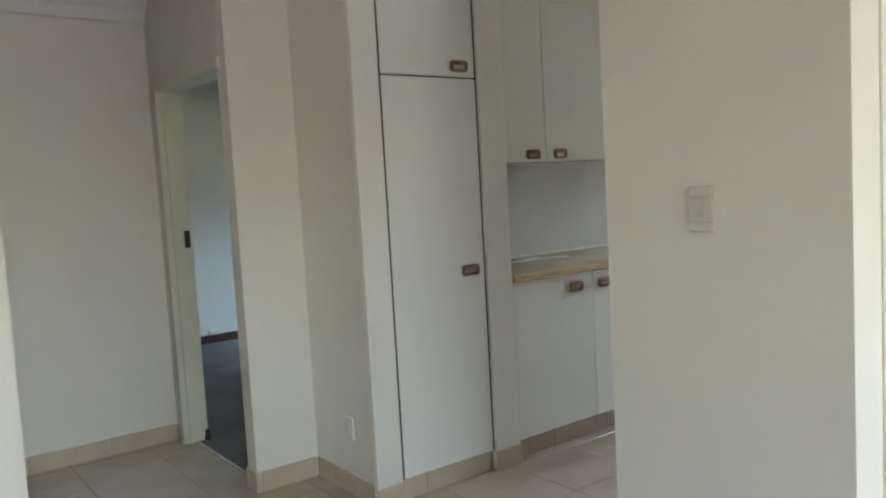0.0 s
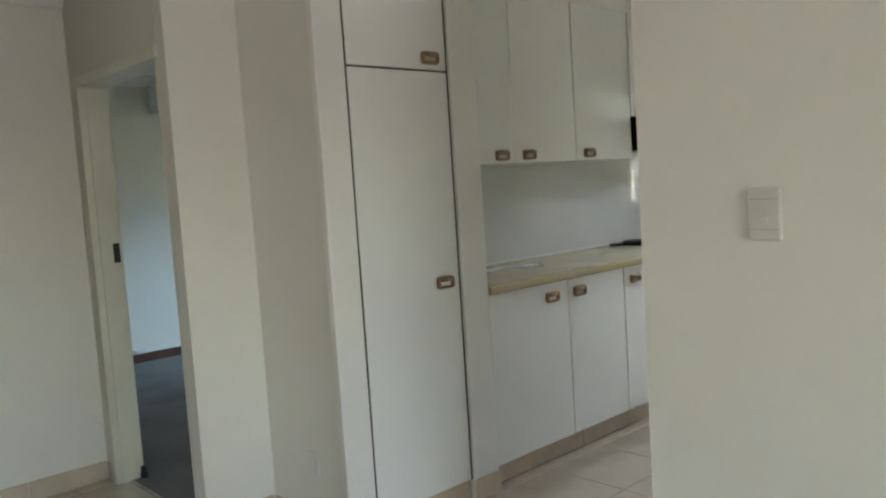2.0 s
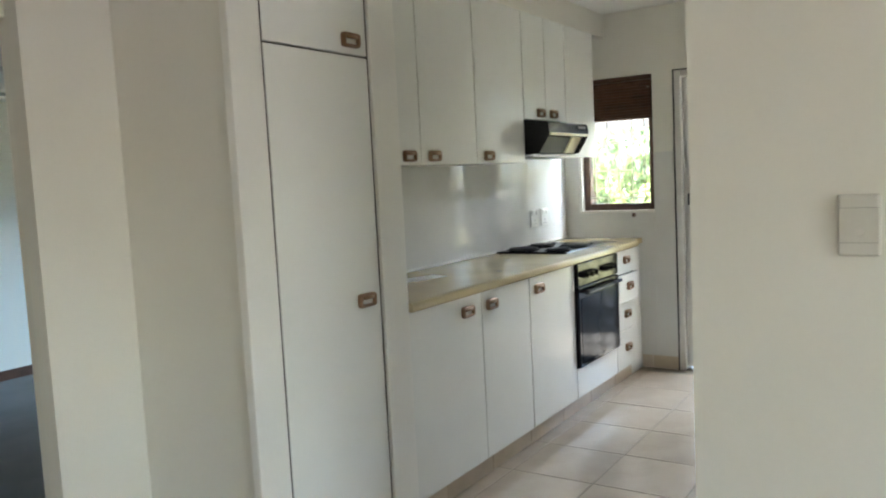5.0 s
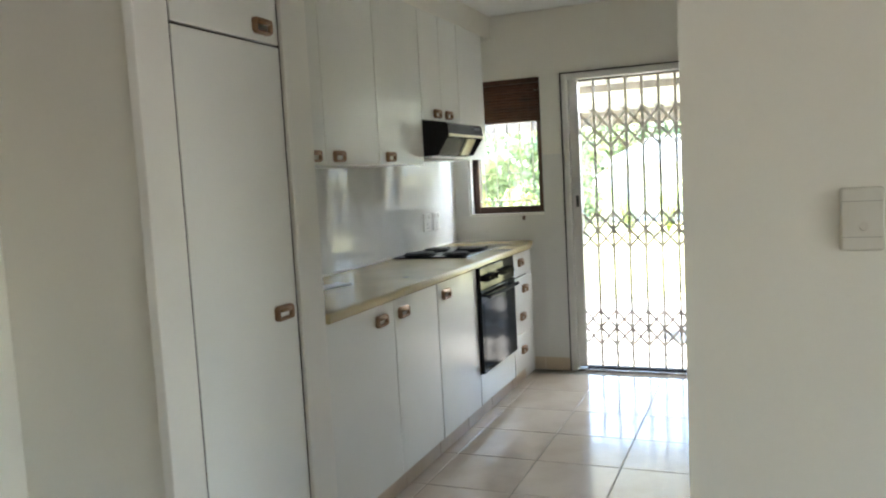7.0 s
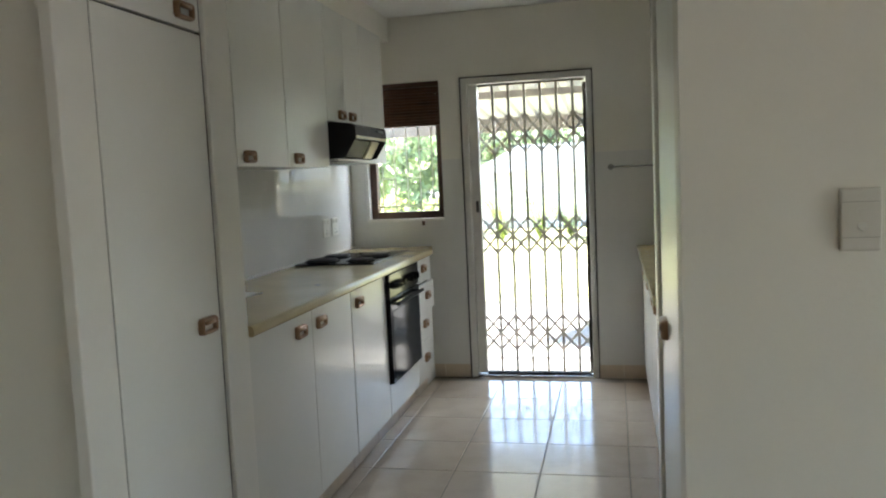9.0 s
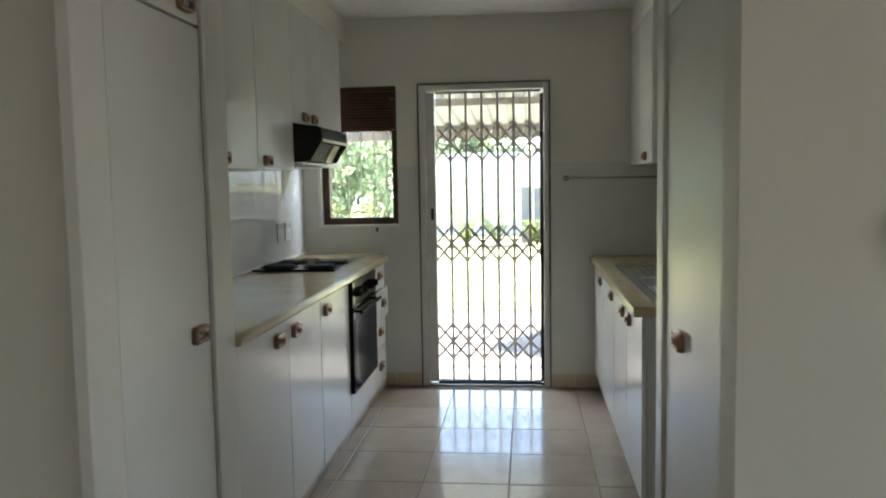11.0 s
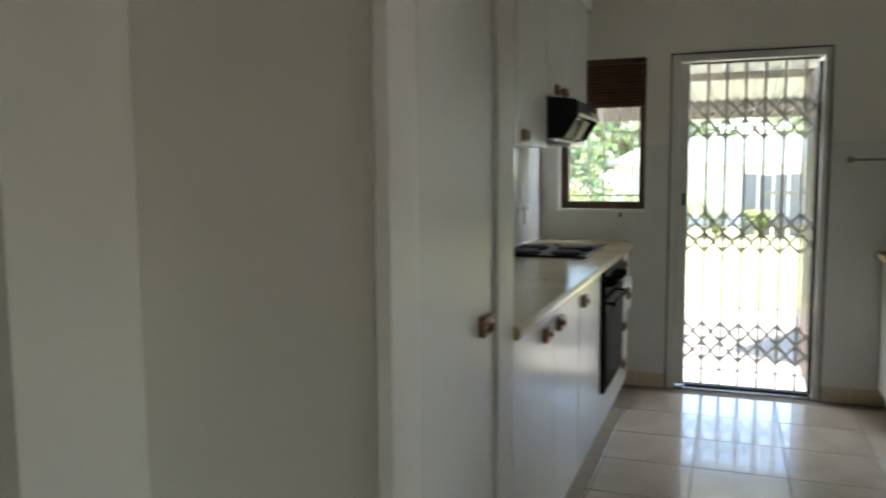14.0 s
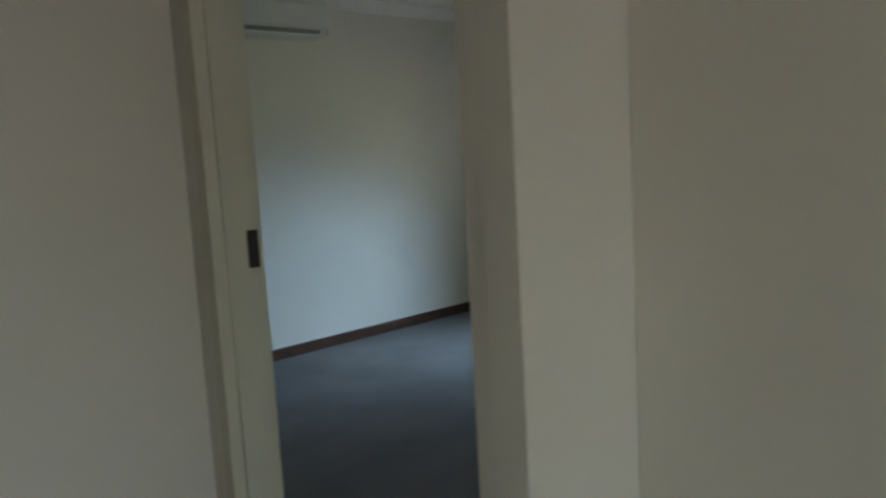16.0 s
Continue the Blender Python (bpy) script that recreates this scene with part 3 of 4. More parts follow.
def wall_unit(x0, x1, z0, doors, label):
    u = thing("wall_cabinet", ((x0 + x1) / 2, 3.92, z0), label, "cabinet", "wall cabinets on the cooker side")
    part("carcass", boxm(x0 + 0.001, x1 - 0.001, UF + T + 0.001, KY - 0.012, z0 + 0.004, 2.362), LAM, u)
    for a, b, hx in doors:
        d = face("door", a, b, z0, 2.362, UF, u)
        if hx:
            handle(d, hx, UF, z0 + 0.043)
    return u


wall_unit(3.062, 4.114, 1.490, [(3.064, 3.600, 3.498), (3.600, 4.113, 3.706)], "white laminate wall cabinet with two doors")
wall_unit(4.116, 4.668, 1.490, [(4.117, 4.667, 4.232)], "white laminate wall cabinet with one door")
wall_unit(4.670, 5.262, 1.744, [(4.671, 4.966, 4.885), (4.966, 5.261, 5.066)], "short white wall cabinet above the cooker hood")
wall_unit(5.264, 5.742, 1.520, [(5.265, 5.741, None)], "white laminate wall cabinet beside the window")

hood = thing("cooker_hood", (4.97, 3.85, 1.53), "black canopy cooker hood below a short cabinet", "cooker hood")
prof = [(KY - 0.013, 1.738), (3.735, 1.738), (3.61, 1.722), (3.596, 1.712), (3.590, 1.655), (3.640, 1.650), (3.700, 1.553), (3.715, 1.540), (KY - 0.013, 1.540)]
part("canopy", prism(bmesh.new(), prof, "x", 4.690, 5.258), BLACK, hood)
for x in (4.686, 5.2585):
    cheek = [(KY - 0.013, 1.739), (3.735, 1.739), (3.608, 1.723), (3.593, 1.712), (3.587, 1.648), (3.655, 1.544), (3.70, 1.538), (KY - 0.013, 1.538)]
    part("side_panel", prism(bmesh.new(), cheek, "x", x, x + 0.0035), BLACK, hood)
# lip and lamp cover: yellow reflection from the worktop put into the colour
part("visor_lip", boxm(4.700, 5.250, 3.583, 3.596, 1.643, 1.658, bevel=0.002), DIFFUSER, hood, "visor edge with a yellow sheen in its colour")
fl = bmesh.new()
strip(fl, (4.895, 3.640, 1.640), (4.895, 3.694, 1.546), 0.39, 0.004, (0, -0.094, -0.054))
part("filter", fl, FILTER, hood, "dull grey grease filter")
lc = bmesh.new()
strip(lc, (5.175, 3.634, 1.640), (5.175, 3.688, 1.546), 0.135, 0.010, (0, -0.094, -0.054))
part("lamp_cover", lc, DIFFUSER, hood, "plastic cover of the hood lamp, yellow sheen in its colour")
part("rear_lip", boxm(4.70, 5.25, 3.70, 3.722, 1.526, 1.5385, bevel=0.003), PLASTIC, hood, "white lower edge of the hood")
part("switch_strip", boxm(5.10, 5.22, 3.588, 3.5955, 1.690, 1.704, bevel=0.002), SLOT, hood)

# sockets on the splashback
for i, x in enumerate((5.42, 5.58)):
    so = thing("wall_socket", (x, KY - 0.012, 1.12), "white plastic double switched socket on the tiling", "socket", "sockets above the worktop")
    pl = part("plate", boxm(x - 0.058, x + 0.058, KY - 0.020, KY - 0.0115, 1.06, 1.18, bevel=0.004), PLASTIC, so)
    for dx in (-0.028, 0.028):
        part("rocker", boxm(x + dx - 0.012, x + dx + 0.012, KY - 0.026, KY - 0.0195, 1.145, 1.172, bevel=0.003), PLASTIC, pl)
    hl = bmesh.new()
    for dx, dz in ((0, 0.015), (-0.016, -0.008), (0.016, -0.008)):
        rod(hl, (x + dx, KY - 0.0195, 1.09 + dz), (x + dx, KY - 0.0205, 1.09 + dz), 0.0045, 8)
    part("pin_holes", hl, SLOT, pl)

# papers left on the worktop
for i, (px, py, a) in enumerate(((3.58, 3.885, 8), (3.72, 3.84, -14))):
    bm = boxm(-0.105, 0.105, -0.05, 0.05, 0, 0.003)
    bmesh.ops.rotate(bm, cent=(0, 0, 0), matrix=Matrix.Rotation(radians(a), 3, "Z"), verts=bm.verts)
    bmesh.ops.translate(bm, vec=(px, py, 0.9385 + 0.0), verts=bm.verts)
    tagged(part("leaflet", bm, PAPER), "white folded leaflet lying on the worktop", "paper")

# ---- sink side ----
RF = 2.072
rpantry = thing("broom_cupboard", (2.66, 1.83, 0), "tall white laminate cupboard with two doors", "cupboard")
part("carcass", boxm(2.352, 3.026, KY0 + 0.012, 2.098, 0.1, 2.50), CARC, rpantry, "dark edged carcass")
rd = face("door", 2.352, 3.018, 0.100, 1.876, 2.117, rpantry, side=1, mat=CUPBOARD)
handle(rd, 2.792, 2.117, 0.982, 180)
ru = face("door", 2.352, 3.018, 1.881, 2.50, 2.117, rpantry, side=1, mat=CUPBOARD)
handle(ru, 2.792, 2.117, 1.931, 180)
structure("trim_broom_panel", boxm(3.028, 3.13, KY0 + 0.012, 2.128, 0.0, CEIL_Z - 0.002, bevel=0.005), TRIM, "white painted end panel of the tall cupboard", "panel")
structure("trim_broom_head", boxm(2.352, 3.026, KY0 + 0.012, 2.112, 2.502, CEIL_Z - 0.002), WALL, "plaster above the tall cupboard", "trim")
SX0, SZ = 3.79, 0.908           # near end and height of the sink worktop


def sink_unit(x0, x1, doors, label):
    u = thing("base_cabinet", ((x0 + x1) / 2, 1.8, 0), label, "cabinet", "base cabinets on the sink side")
    part("carcass", boxm(x0 + 0.001, x1 - 0.001, KY0 + 0.012, RF - T - 0.001, BZ0, SZ - 0.041), SIDE, u, "grey-green side panel")
    for a, b, hx in doors:
        d = face("door", a, b, BZ0, SZ - 0.043, RF, u, side=1)
        handle(d, hx, RF, 0.795, 180)
    return u


sink_unit(SX0 + 0.022, 4.810, [(SX0 + 0.022, 4.295, 4.185), (4.295, 4.808, 4.410)], "white laminate sink cabinet with two doors")
sink_unit(4.812, 5.400, [(4.814, 5.398, 4.915)], "white laminate base cabinet with one door below the drainer")
sink_unit(5.402, KX - 0.012, [(5.404, KX - 0.014, 5.52)], "white laminate base cabinet in the corner by the door")
tagged(part("plinth", boxm(SX0 + 0.03, KX - 0.012, KY0 + 0.012, 2.02, 0.0, 0.104), SKIRT), "beige tiled plinth below the sink cabinets", "plinth")
tagged(part("plinth", boxm(2.36, 3.025, KY0 + 0.012, 2.09, 0.0, 0.098), SKIRT), "beige tiled plinth below the tall cupboard", "plinth")
# worktop on the sink side, cut out for the bowls
BOWLS = ((3.985, 4.275), (4.335, 4.690))
wt = wall_mesh("y", 0, 0.038, SX0 + 0.008, KX - 0.012, KY0 + 0.012, 2.098, [(a - 0.01, b + 0.01, 1.64, 1.965) for a, b in BOWLS])
bmesh.ops.transform(wt, matrix=Matrix(((1, 0, 0, 0), (0, 0, 1, 0), (0, 1, 0, SZ - 0.038), (0, 0, 0, 1))), verts=wt.verts)
bmesh.ops.recalc_face_normals(wt, faces=wt.faces)
sinktop = thing("worktop", (4.9, 1.8, SZ - 0.038), "beige laminate worktop around the sink", "worktop")
part("top", wt, COUNTER, sinktop)
part("rolled_edge", boxm(SX0 + 0.008, KX - 0.012, 2.0985, 2.108, SZ - 0.0375, SZ - 0.0005, bevel=0.003), COUNTER, sinktop)
part("end_edge", boxm(SX0, SX0 + 0.0075, KY0 + 0.013, 2.108, SZ - 0.0375, SZ - 0.0005, bevel=0.003), COUNTER, sinktop)
sink = thing("kitchen_sink", (4.6, 1.8, SZ + 0.001), "stainless steel double bowl sink with a drainer in the worktop", "sink")
deck = wall_mesh("y", SZ + 0.001, SZ + 0.005, 3.925, 5.30, 1.585, 2.012, [(a, b, 1.65, 1.955) for a, b in BOWLS])
bmesh.ops.transform(deck, matrix=Matrix(((1, 0, 0, 0), (0, 0, 1, 0), (0, 1, 0, 0), (0, 0, 0, 1))), verts=deck.verts)
bmesh.ops.recalc_face_normals(deck, faces=deck.faces)
part("deck", deck, SINKSTEEL, sink)
for a in ((3.918, 5.307, 2.008, 2.018), (3.918, 5.307, 1.579, 1.589), (3.918, 3.929, 1.589, 2.008), (5.296, 5.307, 1.589, 2.008)):
    part("deck_rim", boxm(*a, SZ + 0.001, SZ + 0.010, bevel=0.003), SINKSTEEL, sink)
for i in range(7):
    part("drainer_rib", boxm(4.76, 5.24, 1.660 + i * 0.045, 1.674 + i * 0.045, SZ + 0.004, SZ + 0.009, bevel=0.002, seg=1), SINKSTEEL, sink)


def bowl(x0, x1, y0, y1):
    bm = bmesh.new()
    z = SZ + 0.005
    def ring(i, d):
        return [bm.verts.new(p) for p in ((x0 + i, y0 + i, z + d), (x1 - i, y0 + i, z + d), (x1 - i, y1 - i, z + d), (x0 + i, y1 - i, z + d))]
    rs = [ring(-0.012, 0.001), ring(-0.004, 0.006), ring(0.004, 0.0), ring(0.02, -0.143), ring(0.05, -0.158)]
    for a, b in zip(rs, rs[1:]):
        for i in range(4):
            bm.faces.new((a[i], a[(i + 1) % 4], b[(i + 1) % 4], b[i]))
    bm.faces.new(rs[-1][::-1])
    bmesh.ops.bevel(bm, geom=[e for e in bm.edges if abs(e.verts[0].co.z - e.verts[1].co.z) > 0.002], offset=0.02, segments=3, affect="EDGES")
    ob = part("bowl", bm, SINKSTEEL, sink, smooth=True)
    cx, cy = (x0 + x1) / 2, (y0 + y1) / 2
    part("waste", rod(bmesh.new(), (cx, cy, z - 0.158), (cx, cy, z - 0.154), 0.04, 24), RAILSTEEL, ob)


for a, b in BOWLS:
    bowl(a, b, 1.65, 1.955)
    for r in ((a - 0.014, b + 0.014, 1.955, 1.969), (a - 0.014, b + 0.014, 1.636, 1.650), (a - 0.014, a, 1.650, 1.955), (b, b + 0.014, 1.650, 1.955)):
        part("bowl_rim", boxm(*r, SZ + 0.004, SZ + 0.013, bevel=0.004), CHROME, sink, "bright rolled rim of the bowl")

wu = thing("wall_cabinet", (5.2, 1.7, 1.505), "white laminate wall cabinet above the sink", "cabinet")
part("carcass", boxm(5.075, KX - 0.012, KY0 + 0.012, 1.822, 1.507, 2.362), LAM, wu)
dd = face("door", 5.075, 5.50, 1.505, 2.362, 1.841, wu, side=1)
handle(dd, 5.31, 1.841, 1.551, 180)
face("door", 5.50, KX - 0.014, 1.505, 2.362, 1.841, wu, side=1)
structure("bulkhead_sink", boxm(5.075, KX - 0.002, KY0 + 0.002, 1.838, 2.364, CEIL_Z - 0.002), WALL, "plaster bulkhead above the sink cabinets", "bulkhead")

hook = thing("wall_hook", (5.074, 1.642, 2.105), "small dark bronze hook on the side of the wall cabinet", "hook")
part("plate", boxm(5.066, 5.0745, 1.622, 1.668, 2.075, 2.132, bevel=0.003), BRONZE, hook)
peg = rod(bmesh.new(), (5.066, 1.645, 2.098), (5.030, 1.645, 2.092), 0.009, 12)
rod(peg, (5.031, 1.645, 2.088), (5.022, 1.645, 2.118), 0.010, 12)
part("peg", peg, BRONZE, hook, smooth=True)

rail = thing("towel_rail", (5.95, 1.95, 1.432), "slim dull steel towel rail on the tiled wall", "towel rail")
part("bar", rod(bmesh.new(), (5.93, 1.63, 1.432), (5.93, 2.27, 1.432), 0.006, 10), RAILSTEEL, rail, smooth=True)
for y in (1.645, 2.262):
    bm = rod(bmesh.new(), (KX - 0.010, y, 1.432), (5.925, y, 1.432), 0.009, 12)
    rod(bm, (KX - 0.010, y, 1.432), (KX - 0.016, y, 1.432), 0.02, 16)
    part("bracket", bm, RAILSTEEL, rail)

# ---- switches on the hall walls ----
SY, SWZ = 1.811, 1.297
sw = thing("light_switch", (NIB - 0.001, SY, SWZ), "cream plastic light switch plate with one small rocker", "light switch")
spl = part("plate", boxm(NIB - 0.012, NIB - 0.0005, SY - 0.036, SY + 0.036, SWZ - 0.058, SWZ + 0.058, bevel=0.006, seg=3), SWITCH, sw)
# grooves drawn as darker strips, their shadow put into the colour
for dz in (-0.0325, 0.0325):
    part("module_joint", boxm(NIB - 0.0124, NIB - 0.0118, SY - 0.032, SY + 0.032, SWZ + dz - 0.0006, SWZ + dz + 0.0006), SWITCHDARK, spl, "fine shadowed joint")
part("module", boxm(NIB - 0.0130, NIB - 0.0115, SY - 0.033, SY + 0.033, SWZ - 0.031, SWZ + 0.031, bevel=0.0006, seg=1), SWITCH, spl)
tog = rod(bmesh.new(), (NIB - 0.0125, SY - 0.002, SWZ - 0.013), (NIB - 0.0165, SY - 0.002, SWZ - 0.012), 0.008, 20)
part("push_button", tog, SWITCH, spl)
part("indicator", rod(bmesh.new(), (NIB - 0.0125, SY - 0.002, SWZ + 0.013), (NIB - 0.0142, SY - 0.002, SWZ + 0.013), 0.010, 20), SWITCH, spl)
tv = thing("cable_outlet", (2.249, 3.716, 0.315), "white plastic blank outlet plate low on the wall", "outlet")
part("plate", boxm(2.240, 2.2495, 3.682, 3.752, 0.262, 0.365, bevel=0.003), PLASTIC, tv)
part("cover", boxm(2.236, 2.2405, 3.698, 3.736, 0.285, 0.342, bevel=0.002), PLASTIC, tv)

bo = thing("cable_outlet", (3.205, 7.93, 0.085), "small white cable outlet sitting on the bedroom skirting", "outlet")
part("box", boxm(3.155, 3.255, 7.918, 7.949, 0.0855, 0.128, bevel=0.005), PLASTIC, bo)
part("cover", boxm(3.168, 3.210, 7.914, 7.9185, 0.092, 0.122, bevel=0.002), PLASTIC, bo)
ds = rod(bmesh.new(), (2.05, 5.028, 0.006), (2.05, 5.028, 0.030), 0.017, 16)
rod(ds, (2.05, 5.028, 0.030), (2.05, 5.028, 0.062), 0.013, 16)
tagged(part("door_stop", ds, RUBBER), "small black rubber door stop beside the door frame", "door stop")

# ---- bedroom air conditioner ----
ac = thing("air_conditioner", (3.88, 7.8, 2.2), "white wall air conditioner high on the bedroom wall", "air conditioner")
acp = [(7.949, 2.45), (7.77, 2.45), (7.74, 2.41), (7.74, 2.27), (7.79, 2.215), (7.949, 2.205)]
part("housing", prism(bmesh.new(), acp, "x", 3.50, 4.28), CLOTH, ac)
sl = bmesh.new()
strip(sl, (3.56, 7.762, 2.238), (4.22, 7.762, 2.238), 0.03, 0.006, (0, -0.7, -0.7))
part("outlet_slot", sl, VENT, ac, "dark outlet slot")
for x in (3.497, 4.281):
    part("end_cap", boxm(x, x + 0.003, 7.75, 7.94, 2.22, 2.44), CLOTH, ac)

# ---- outside ----
GZ = -0.045
g = bmesh.new()
for x0, x1, y0, y1 in ((KX + 0.22, 400, -400, 400), (-400, KX + 0.22, 8.2, 400), (-400, KX + 0.22, -400, -3.1), (-400, -3.6, -3.1, 8.2)):
    bm_v = [g.verts.new(p) for p in ((x0, y0, GZ), (x1, y0, GZ), (x1, y1, GZ), (x0, y1, GZ))]
    g.faces.new(bm_v)
tagged(part("ground", g, CONCRETE), "pale sunlit concrete yard", "ground", kind="structure")
structure("lawn", boxm(9.46, 60, -30, 40, GZ - 0.05, GZ + 0.008), GRASS, "sunlit yellow-green lawn beyond the paved yard", "lawn")


def sheet(x0, x1, z0, z1, y0, y1, pitch, depth):
    """Ribbed sheeting falling from x0 to x1."""
    bm = bmesh.new()
    n = int((y1 - y0) / pitch)
    pts = []
    for i in range(n):
        y = y0 + i * pitch
        pts += [(y, 0), (y + pitch * 0.42, 0), (y + pitch * 0.55, depth), (y + pitch * 0.87, depth)]
    for up in (0.0, 0.006):
        a = [bm.verts.new((x0, y, z0 + d + up)) for y, d in pts]
        b = [bm.verts.new((x1, y, z1 + d + up)) for y, d in pts]
        for i in range(len(pts) - 1):
            bm.faces.new((a[i], b[i], b[i + 1], a[i + 1]))
    return bm


roof = thing("patio_roof", (8.1, 3.0, GZ), "lean-to patio roof of milky ribbed sheeting on timber", "patio roof")
part("sheeting", sheet(KX + 0.23, 10.12, 2.31, 2.085, 1.6, 4.45, 0.19, 0.035), MILKY, roof, "milky ribbed roof sheeting")
part("beam", boxm(10.0, 10.07, 1.6, 7.45, 1.93, 2.126, bevel=0.006), TIMBER, roof)
for x, z in ((6.9, 2.195), (8.0, 2.130)):
    part("purlin", boxm(x, x + 0.05, 1.6, 7.45, z, z + 0.065, bevel=0.004), TIMBER, roof)
for y in (1.63, 7.35):
    part("post", boxm(9.99, 10.08, y, y + 0.08, GZ, 1.93, bevel=0.006), TIMBER, roof)
# added out of view, shaped to throw the triangular shadow outside the door
part("shadow_caster", prism(bmesh.new(), [(7.60, 5.56), (9.60, 4.44), (6.75, 4.44)], "z", 2.36, 2.375), CASTERSHEET, roof, "unseen sheet added to cast a pointed shadow on the yard")

structure("yard_joint", boxm(9.44, 9.458, -6.0, 9.0, GZ - 0.004, GZ + 0.003), SLOT, "dark joint across the concrete yard", "joint")

house = thing("outbuilding", (25, 0.0, GZ), "low white plastered outbuilding with a shallow gable roof", "building")
part("wall", boxm(22, 28, -11.0, 5.85, GZ, 1.499), PLASTER, house)
part("roof", prism(bmesh.new(), [(-11.6, 1.5), (6.0, 1.5), (6.0, 1.56), (4.7, 2.2), (-10.4, 2.2), (-11.6, 1.56)], "x", 21.6, 28.4), PLASTER, house)

fence = thing("slat_fence", (19.0, -1.0, GZ), "pale grey upright slat fence across the yard", "fence")
for i in range(41):
    y = -9.6 + i * 0.30
    part("slat", boxm(19.0, 19.03, y, y + 0.26, GZ, 1.26 + 0.015 * ((i * 5) % 3), bevel=0.004, seg=1), FENCE, fence)
for z in (0.15, 0.85):
    part("rail", boxm(18.95, 18.998, -9.6, 2.36, z, z + 0.07), TIMBER, fence)


def leaf_cloud(bm, centre, size, count, leaf, rng):
    """Small folded leaves scattered through a lumpy volume."""
    lumps = [(Vector((rng.gauss(0, 0.42) * size[0], rng.gauss(0, 0.42) * size[1], rng.gauss(0, 0.42) * size[2])), rng.uniform(0.22, 0.42)) for _ in range(14)]
    for i in range(count):
        o, r = lumps[rng.randrange(len(lumps))]
        d = Vector((rng.gauss(0, 1), rng.gauss(0, 1), rng.gauss(0, 1))).normalized() * r * rng.random() ** 0.4
        p = Vector(centre) + o + Vector((d.x * size[0], d.y * size[1], d.z * size[2]))
        q = Euler((rng.uniform(0, 6.3), rng.uniform(0, 6.3), rng.uniform(0, 6.3))).to_matrix()
        s = leaf * rng.uniform(0.6, 1.4)
        vs = [bm.verts.new(p + q @ Vector(c)) for c in ((-s, 0, 0), (0, -s * 0.45, s * 0.12), (s, 0, 0), (0, s * 0.45, s * 0.12))]
        bm.faces.new(vs)


def tree(x, y, h, spread, seed, leaves=2600):
    rng = random.Random(seed)
    t = thing("tree", (x, y, GZ), "leafy green garden tree in sunlight", "tree", "trees behind the yard")
    bm = bmesh.new()
    a, r = Vector((x, y, GZ)), 0.16
    for k in range(4):
        b = a + Vector((rng.uniform(-0.15, 0.15), rng.uniform(-0.15, 0.15), h * 0.14))
        m = Matrix.Translation((a + b) / 2) @ (b - a).to_track_quat("Z", "Y").to_matrix().to_4x4()
        bmesh.ops.create_cone(bm, cap_ends=True, segments=9, radius1=r, radius2=r * 0.82, depth=(b - a).length * 1.04, matrix=m)
        a, r = b, r * 0.82
    for k in range(7):
        e = a + Vector((rng.uniform(-1, 1) * spread * 0.6, rng.uniform(-1, 1) * spread * 0.6, rng.uniform(0.15, 0.42) * h))
        m = Matrix.Translation((a + e) / 2) @ (e - a).to_track_quat("Z", "Y").to_matrix().to_4x4()
        bmesh.ops.create_cone(bm, cap_ends=True, segments=6, radius1=r * 0.55, radius2=r * 0.12, depth=(e - a).length, matrix=m)
    part("trunk", bm, BARK, t)
    cb = bmesh.new()
    leaf_cloud(cb, (x, y, GZ + h * 0.66), (spread, spread, h * 0.42), leaves, 0.11, rng)
    part("crown", cb, LEAF, t)
    return t


for i, (x, y, h, s) in enumerate(((24, 8.6, 3.7, 2.2), (31, 6.6, 4.0, 2.6), (21, 11.5, 3.4, 2.2), (32, 2.0, 4.2, 3.0), (32, -3.0, 4.1, 3.0), (27, 11.5, 3.9, 2.6), (36, 9.5, 4.4, 3.2), (18.5, 9.0, 3.0, 1.7), (33, -8.5, 4.2, 3.0))):
    tree(x, y, h, s, 40 + i)


def shrub(x, y, h, seed):
    """An arching fern-like shrub: fronds with paired leaflets."""
    rng = random.Random(seed)
    s = thing("shrub", (x, y, GZ), "bright green arching shrub beside the fence", "shrub", "shrubs in the yard")
    bm = bmesh.new()
    for k in range(34):
        a = rng.uniform(0, 6.283)
        reach, up = rng.uniform(0.3, 0.75) * h, rng.uniform(0.6, 1.05) * h
        d = Vector((math.cos(a), math.sin(a), 0))
        side = Vector((-d.y, d.x, 0))
        last = Vector((x, y, GZ))
        for j in range(1, 9):
            u = j / 8
            p = Vector((x, y, GZ)) + d * (reach * u) + Vector((0, 0, up * math.sin(u * 1.9)))
            strip(bm, last, p, 0.012, 0.008, side.cross(p - last))
            for w in (-1, 1):
                q = p + side * (w * 0.16 * (1.15 - u)) + Vector((0, 0, -0.02))
                v = [bm.verts.new(c) for c in (p, (p + q) / 2 + d * 0.025, q, (p + q) / 2 - d * 0.02)]
                bm.faces.new(v)
            last = p
    part("fronds", bm, LEAFLIGHT, s)
    return s


for i, (x, y, h) in enumerate(((18.2, 3.9, 1.15), (18.0, 4.7, 1.1), (18.3, 3.2, 0.75), (18.4, 2.3, 0.6), (14.6, 5.8, 1.1), (15.2, 6.8, 1.2))):
    shrub(x, y, h, 70 + i)
hedge = bmesh.new()
hr = random.Random(5)
for k in range(9):
    leaf_cloud(hedge, (20.2, 6.2 + k * 1.1, 0.55), (0.7, 0.9, 0.8), 700, 0.08, hr)
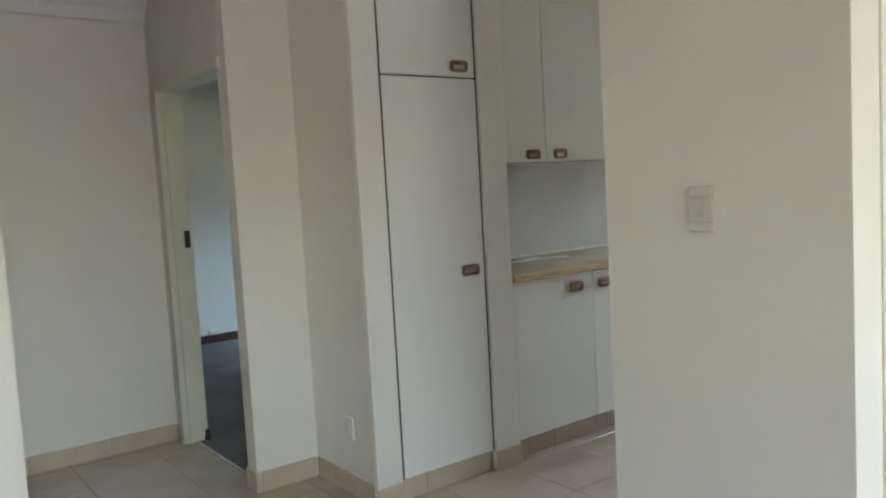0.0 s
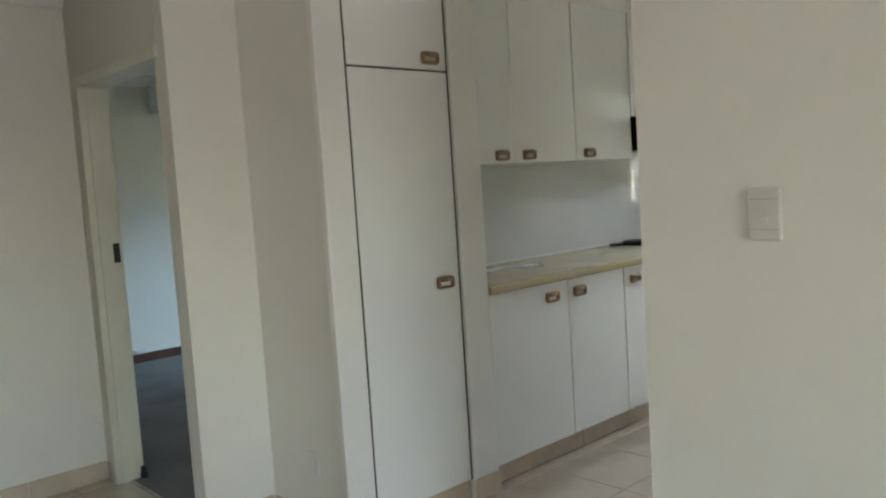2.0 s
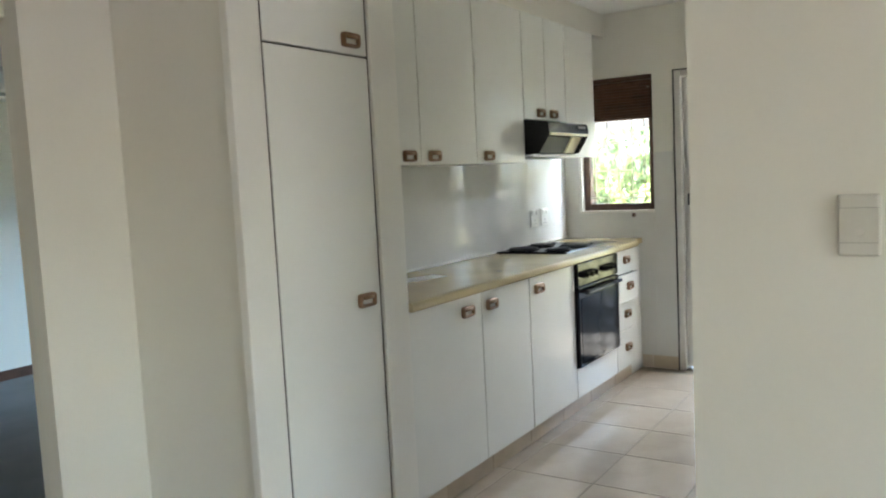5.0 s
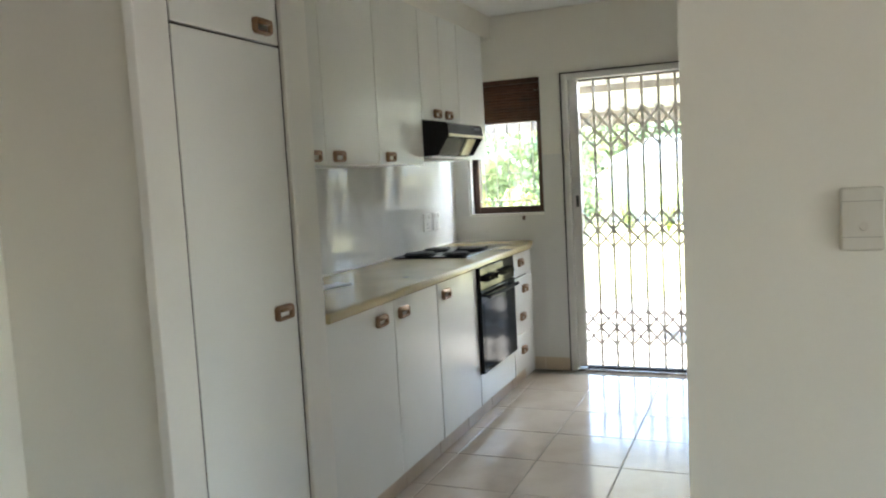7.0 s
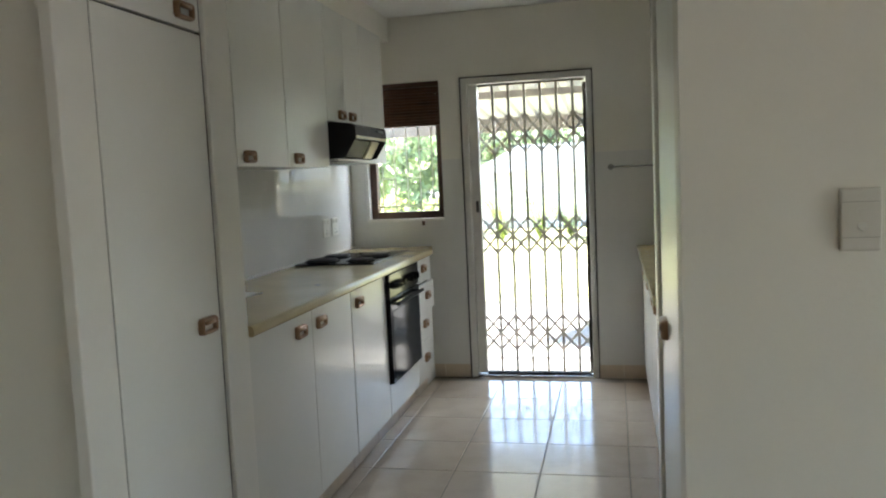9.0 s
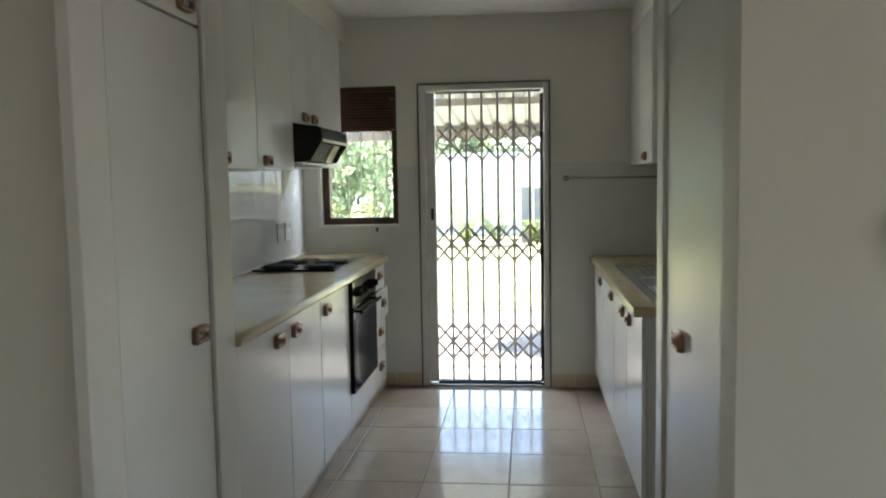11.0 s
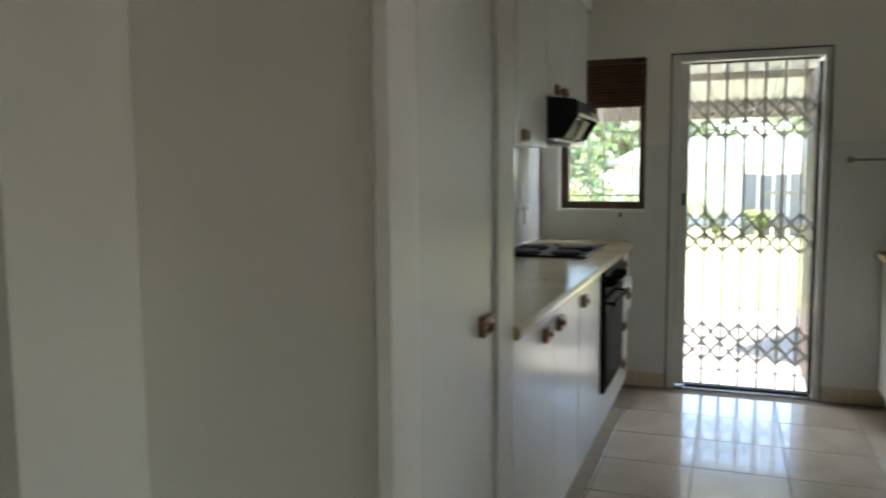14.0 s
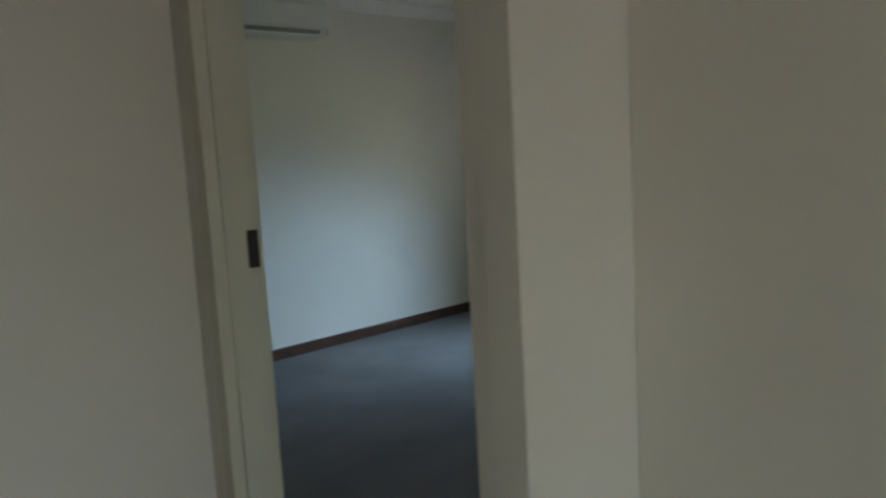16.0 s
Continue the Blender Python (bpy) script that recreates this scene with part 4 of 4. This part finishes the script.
for k in range(14):
    leaf_cloud(hedge, (31.0, -3.0 + k * 1.3, 2.1), (1.0, 1.2, 1.3), 800, 0.14, hr)
for k in range(10):
    leaf_cloud(hedge, (22.6, 6.9 + k * 1.1, 1.5), (0.9, 1.0, 1.5), 1000, 0.11, hr)
tagged(part("hedge", hedge, LEAF), "clipped leafy hedge along the yard", "hedge", kind="stuff")

# ---- skirting tiles ----
SKH = 0.098


def skirting(name, axis, wall, side, lo, hi, start, label="beige ceramic skirting tiles", piece=0.412):
    """A run of skirting tiles on a wall: axis is the wall's normal, side the way it faces."""
    root = thing(name, ((wall, lo, 0) if axis == "x" else (lo, wall, 0)), label, "skirting", kind="structure")
    edges = [lo] + [start + piece * k for k in range(-40, 60) if lo + 0.02 < start + piece * k < hi - 0.02] + [hi]
    for a, b in zip(edges, edges[1:]):
        th = 0.009
        c0, c1 = sorted((wall + side * 0.0005, wall + side * th))
        if axis == "x":
            bm = boxm(c0, c1, a + 0.0015, b - 0.0015, 0.0005, SKH, bevel=0.002, seg=1)
        else:
            bm = boxm(a + 0.0015, b - 0.0015, c0, c1, 0.0005, SKH, bevel=0.002, seg=1)
        part("skirting_tile", bm, SKIRT, root)
    return root


skirting("baseboard_passage", "y", 5.18, -1, -3.0, 1.92, 1.55)
skirting("baseboard_passage_end", "x", 1.93, -1, 5.10, 5.17, 5.3)
skirting("baseboard_return", "y", 4.06, -1, 1.921, 2.24, 0.3)
skirting("baseboard_return_end", "x", 1.93, -1, 4.052, 4.17, 9)
skirting("baseboard_pantry_side", "x", 2.25, -1, 3.502, 4.05, 3.66)
skirting("baseboard_post", "y", 3.460, -1, 2.218, 2.362, 9)
skirting("baseboard_pantry", "y", 3.495, -1, 2.364, 2.900, 2.50)
skirting("baseboard_panel", "y", 3.462, -1, 2.898, 3.066, 9)
skirting("baseboard_cooker", "y", 3.53, -1, 3.068, 5.74, 4.18 - 0.412)
skirting("baseboard_exterior", "x", KX, -1, 3.258, 3.524, 3.033)
skirting("baseboard_exterior_sink", "x", KX, -1, 2.02, 2.372, 2.208)
skirting("baseboard_nib", "x", NIB, -1, 1.445, 2.122, 1.8)
skirting("baseboard_living", "y", 4.06, -1, -3.0, 0.98, 0.7)
tagged(part("plinth", boxm(3.07, 5.74, 3.532, 4.0, 0.0, 0.104), GROUT), "plinth boards below the cooker side cabinets", "plinth")
tagged(part("plinth", boxm(2.362, 2.900, 3.497, 4.05, 0.0, 0.099), GROUT), "plinth board below the pantry", "plinth")

# ---- floor tiles ----
floor = tagged(part("floor", boxm(-3.6, KX, -3.1, 5.18, -0.05, -0.0025), GROUT), "beige ceramic floor tiles with dark grout", "floor", kind="structure")
PITCH, X0, Y0 = 0.4125, 4.640, 2.618
bm = boxm(-0.2038, 0.2038, -0.2038, 0.2038, -0.010, 0.0, bevel=0.0022, seg=1)
TILE_MESH = mesh_of("floor_tile", bm, TILE)
far_tiles = []
for i in range(-20, 4):
    for j in range(-14, 7):
        cx, cy = X0 + (i + 0.5) * PITCH, Y0 + (j + 0.5) * PITCH
        if cx + 0.2 > KX + 0.2 or (cx > 2.05 and cy > 4.2) or cy > 5.3 or cx < -3.4 or cy < -2.8 or (cx > 4.2 and cy < 1.2):
            continue
        if cx > -0.6 and cy > 0.4:
            ob = new("tile", TILE_MESH)
            ob.parent = floor
            ob.location = (cx, cy, 0.0)
        else:
            far_tiles.append((cx, cy))
vs, fs = [], []
for cx, cy in far_tiles:
    k = len(vs)
    vs += [(cx + a * 0.2035, cy + b * 0.2035, z) for z in (-0.01, 0.0) for a, b in ((-1, -1), (1, -1), (1, 1), (-1, 1))]
    fs += [(k + 4, k + 5, k + 6, k + 7)] + [(k + a, k + (a + 1) % 4, k + 4 + (a + 1) % 4, k + 4 + a) for a in range(4)]
me = bpy.data.meshes.new("tiles")
me.from_pydata(vs, [], fs)
me.materials.append(TILE)
ft = new("tiles", me)
ft.parent = floor
tagged(ft, kind="stuff")
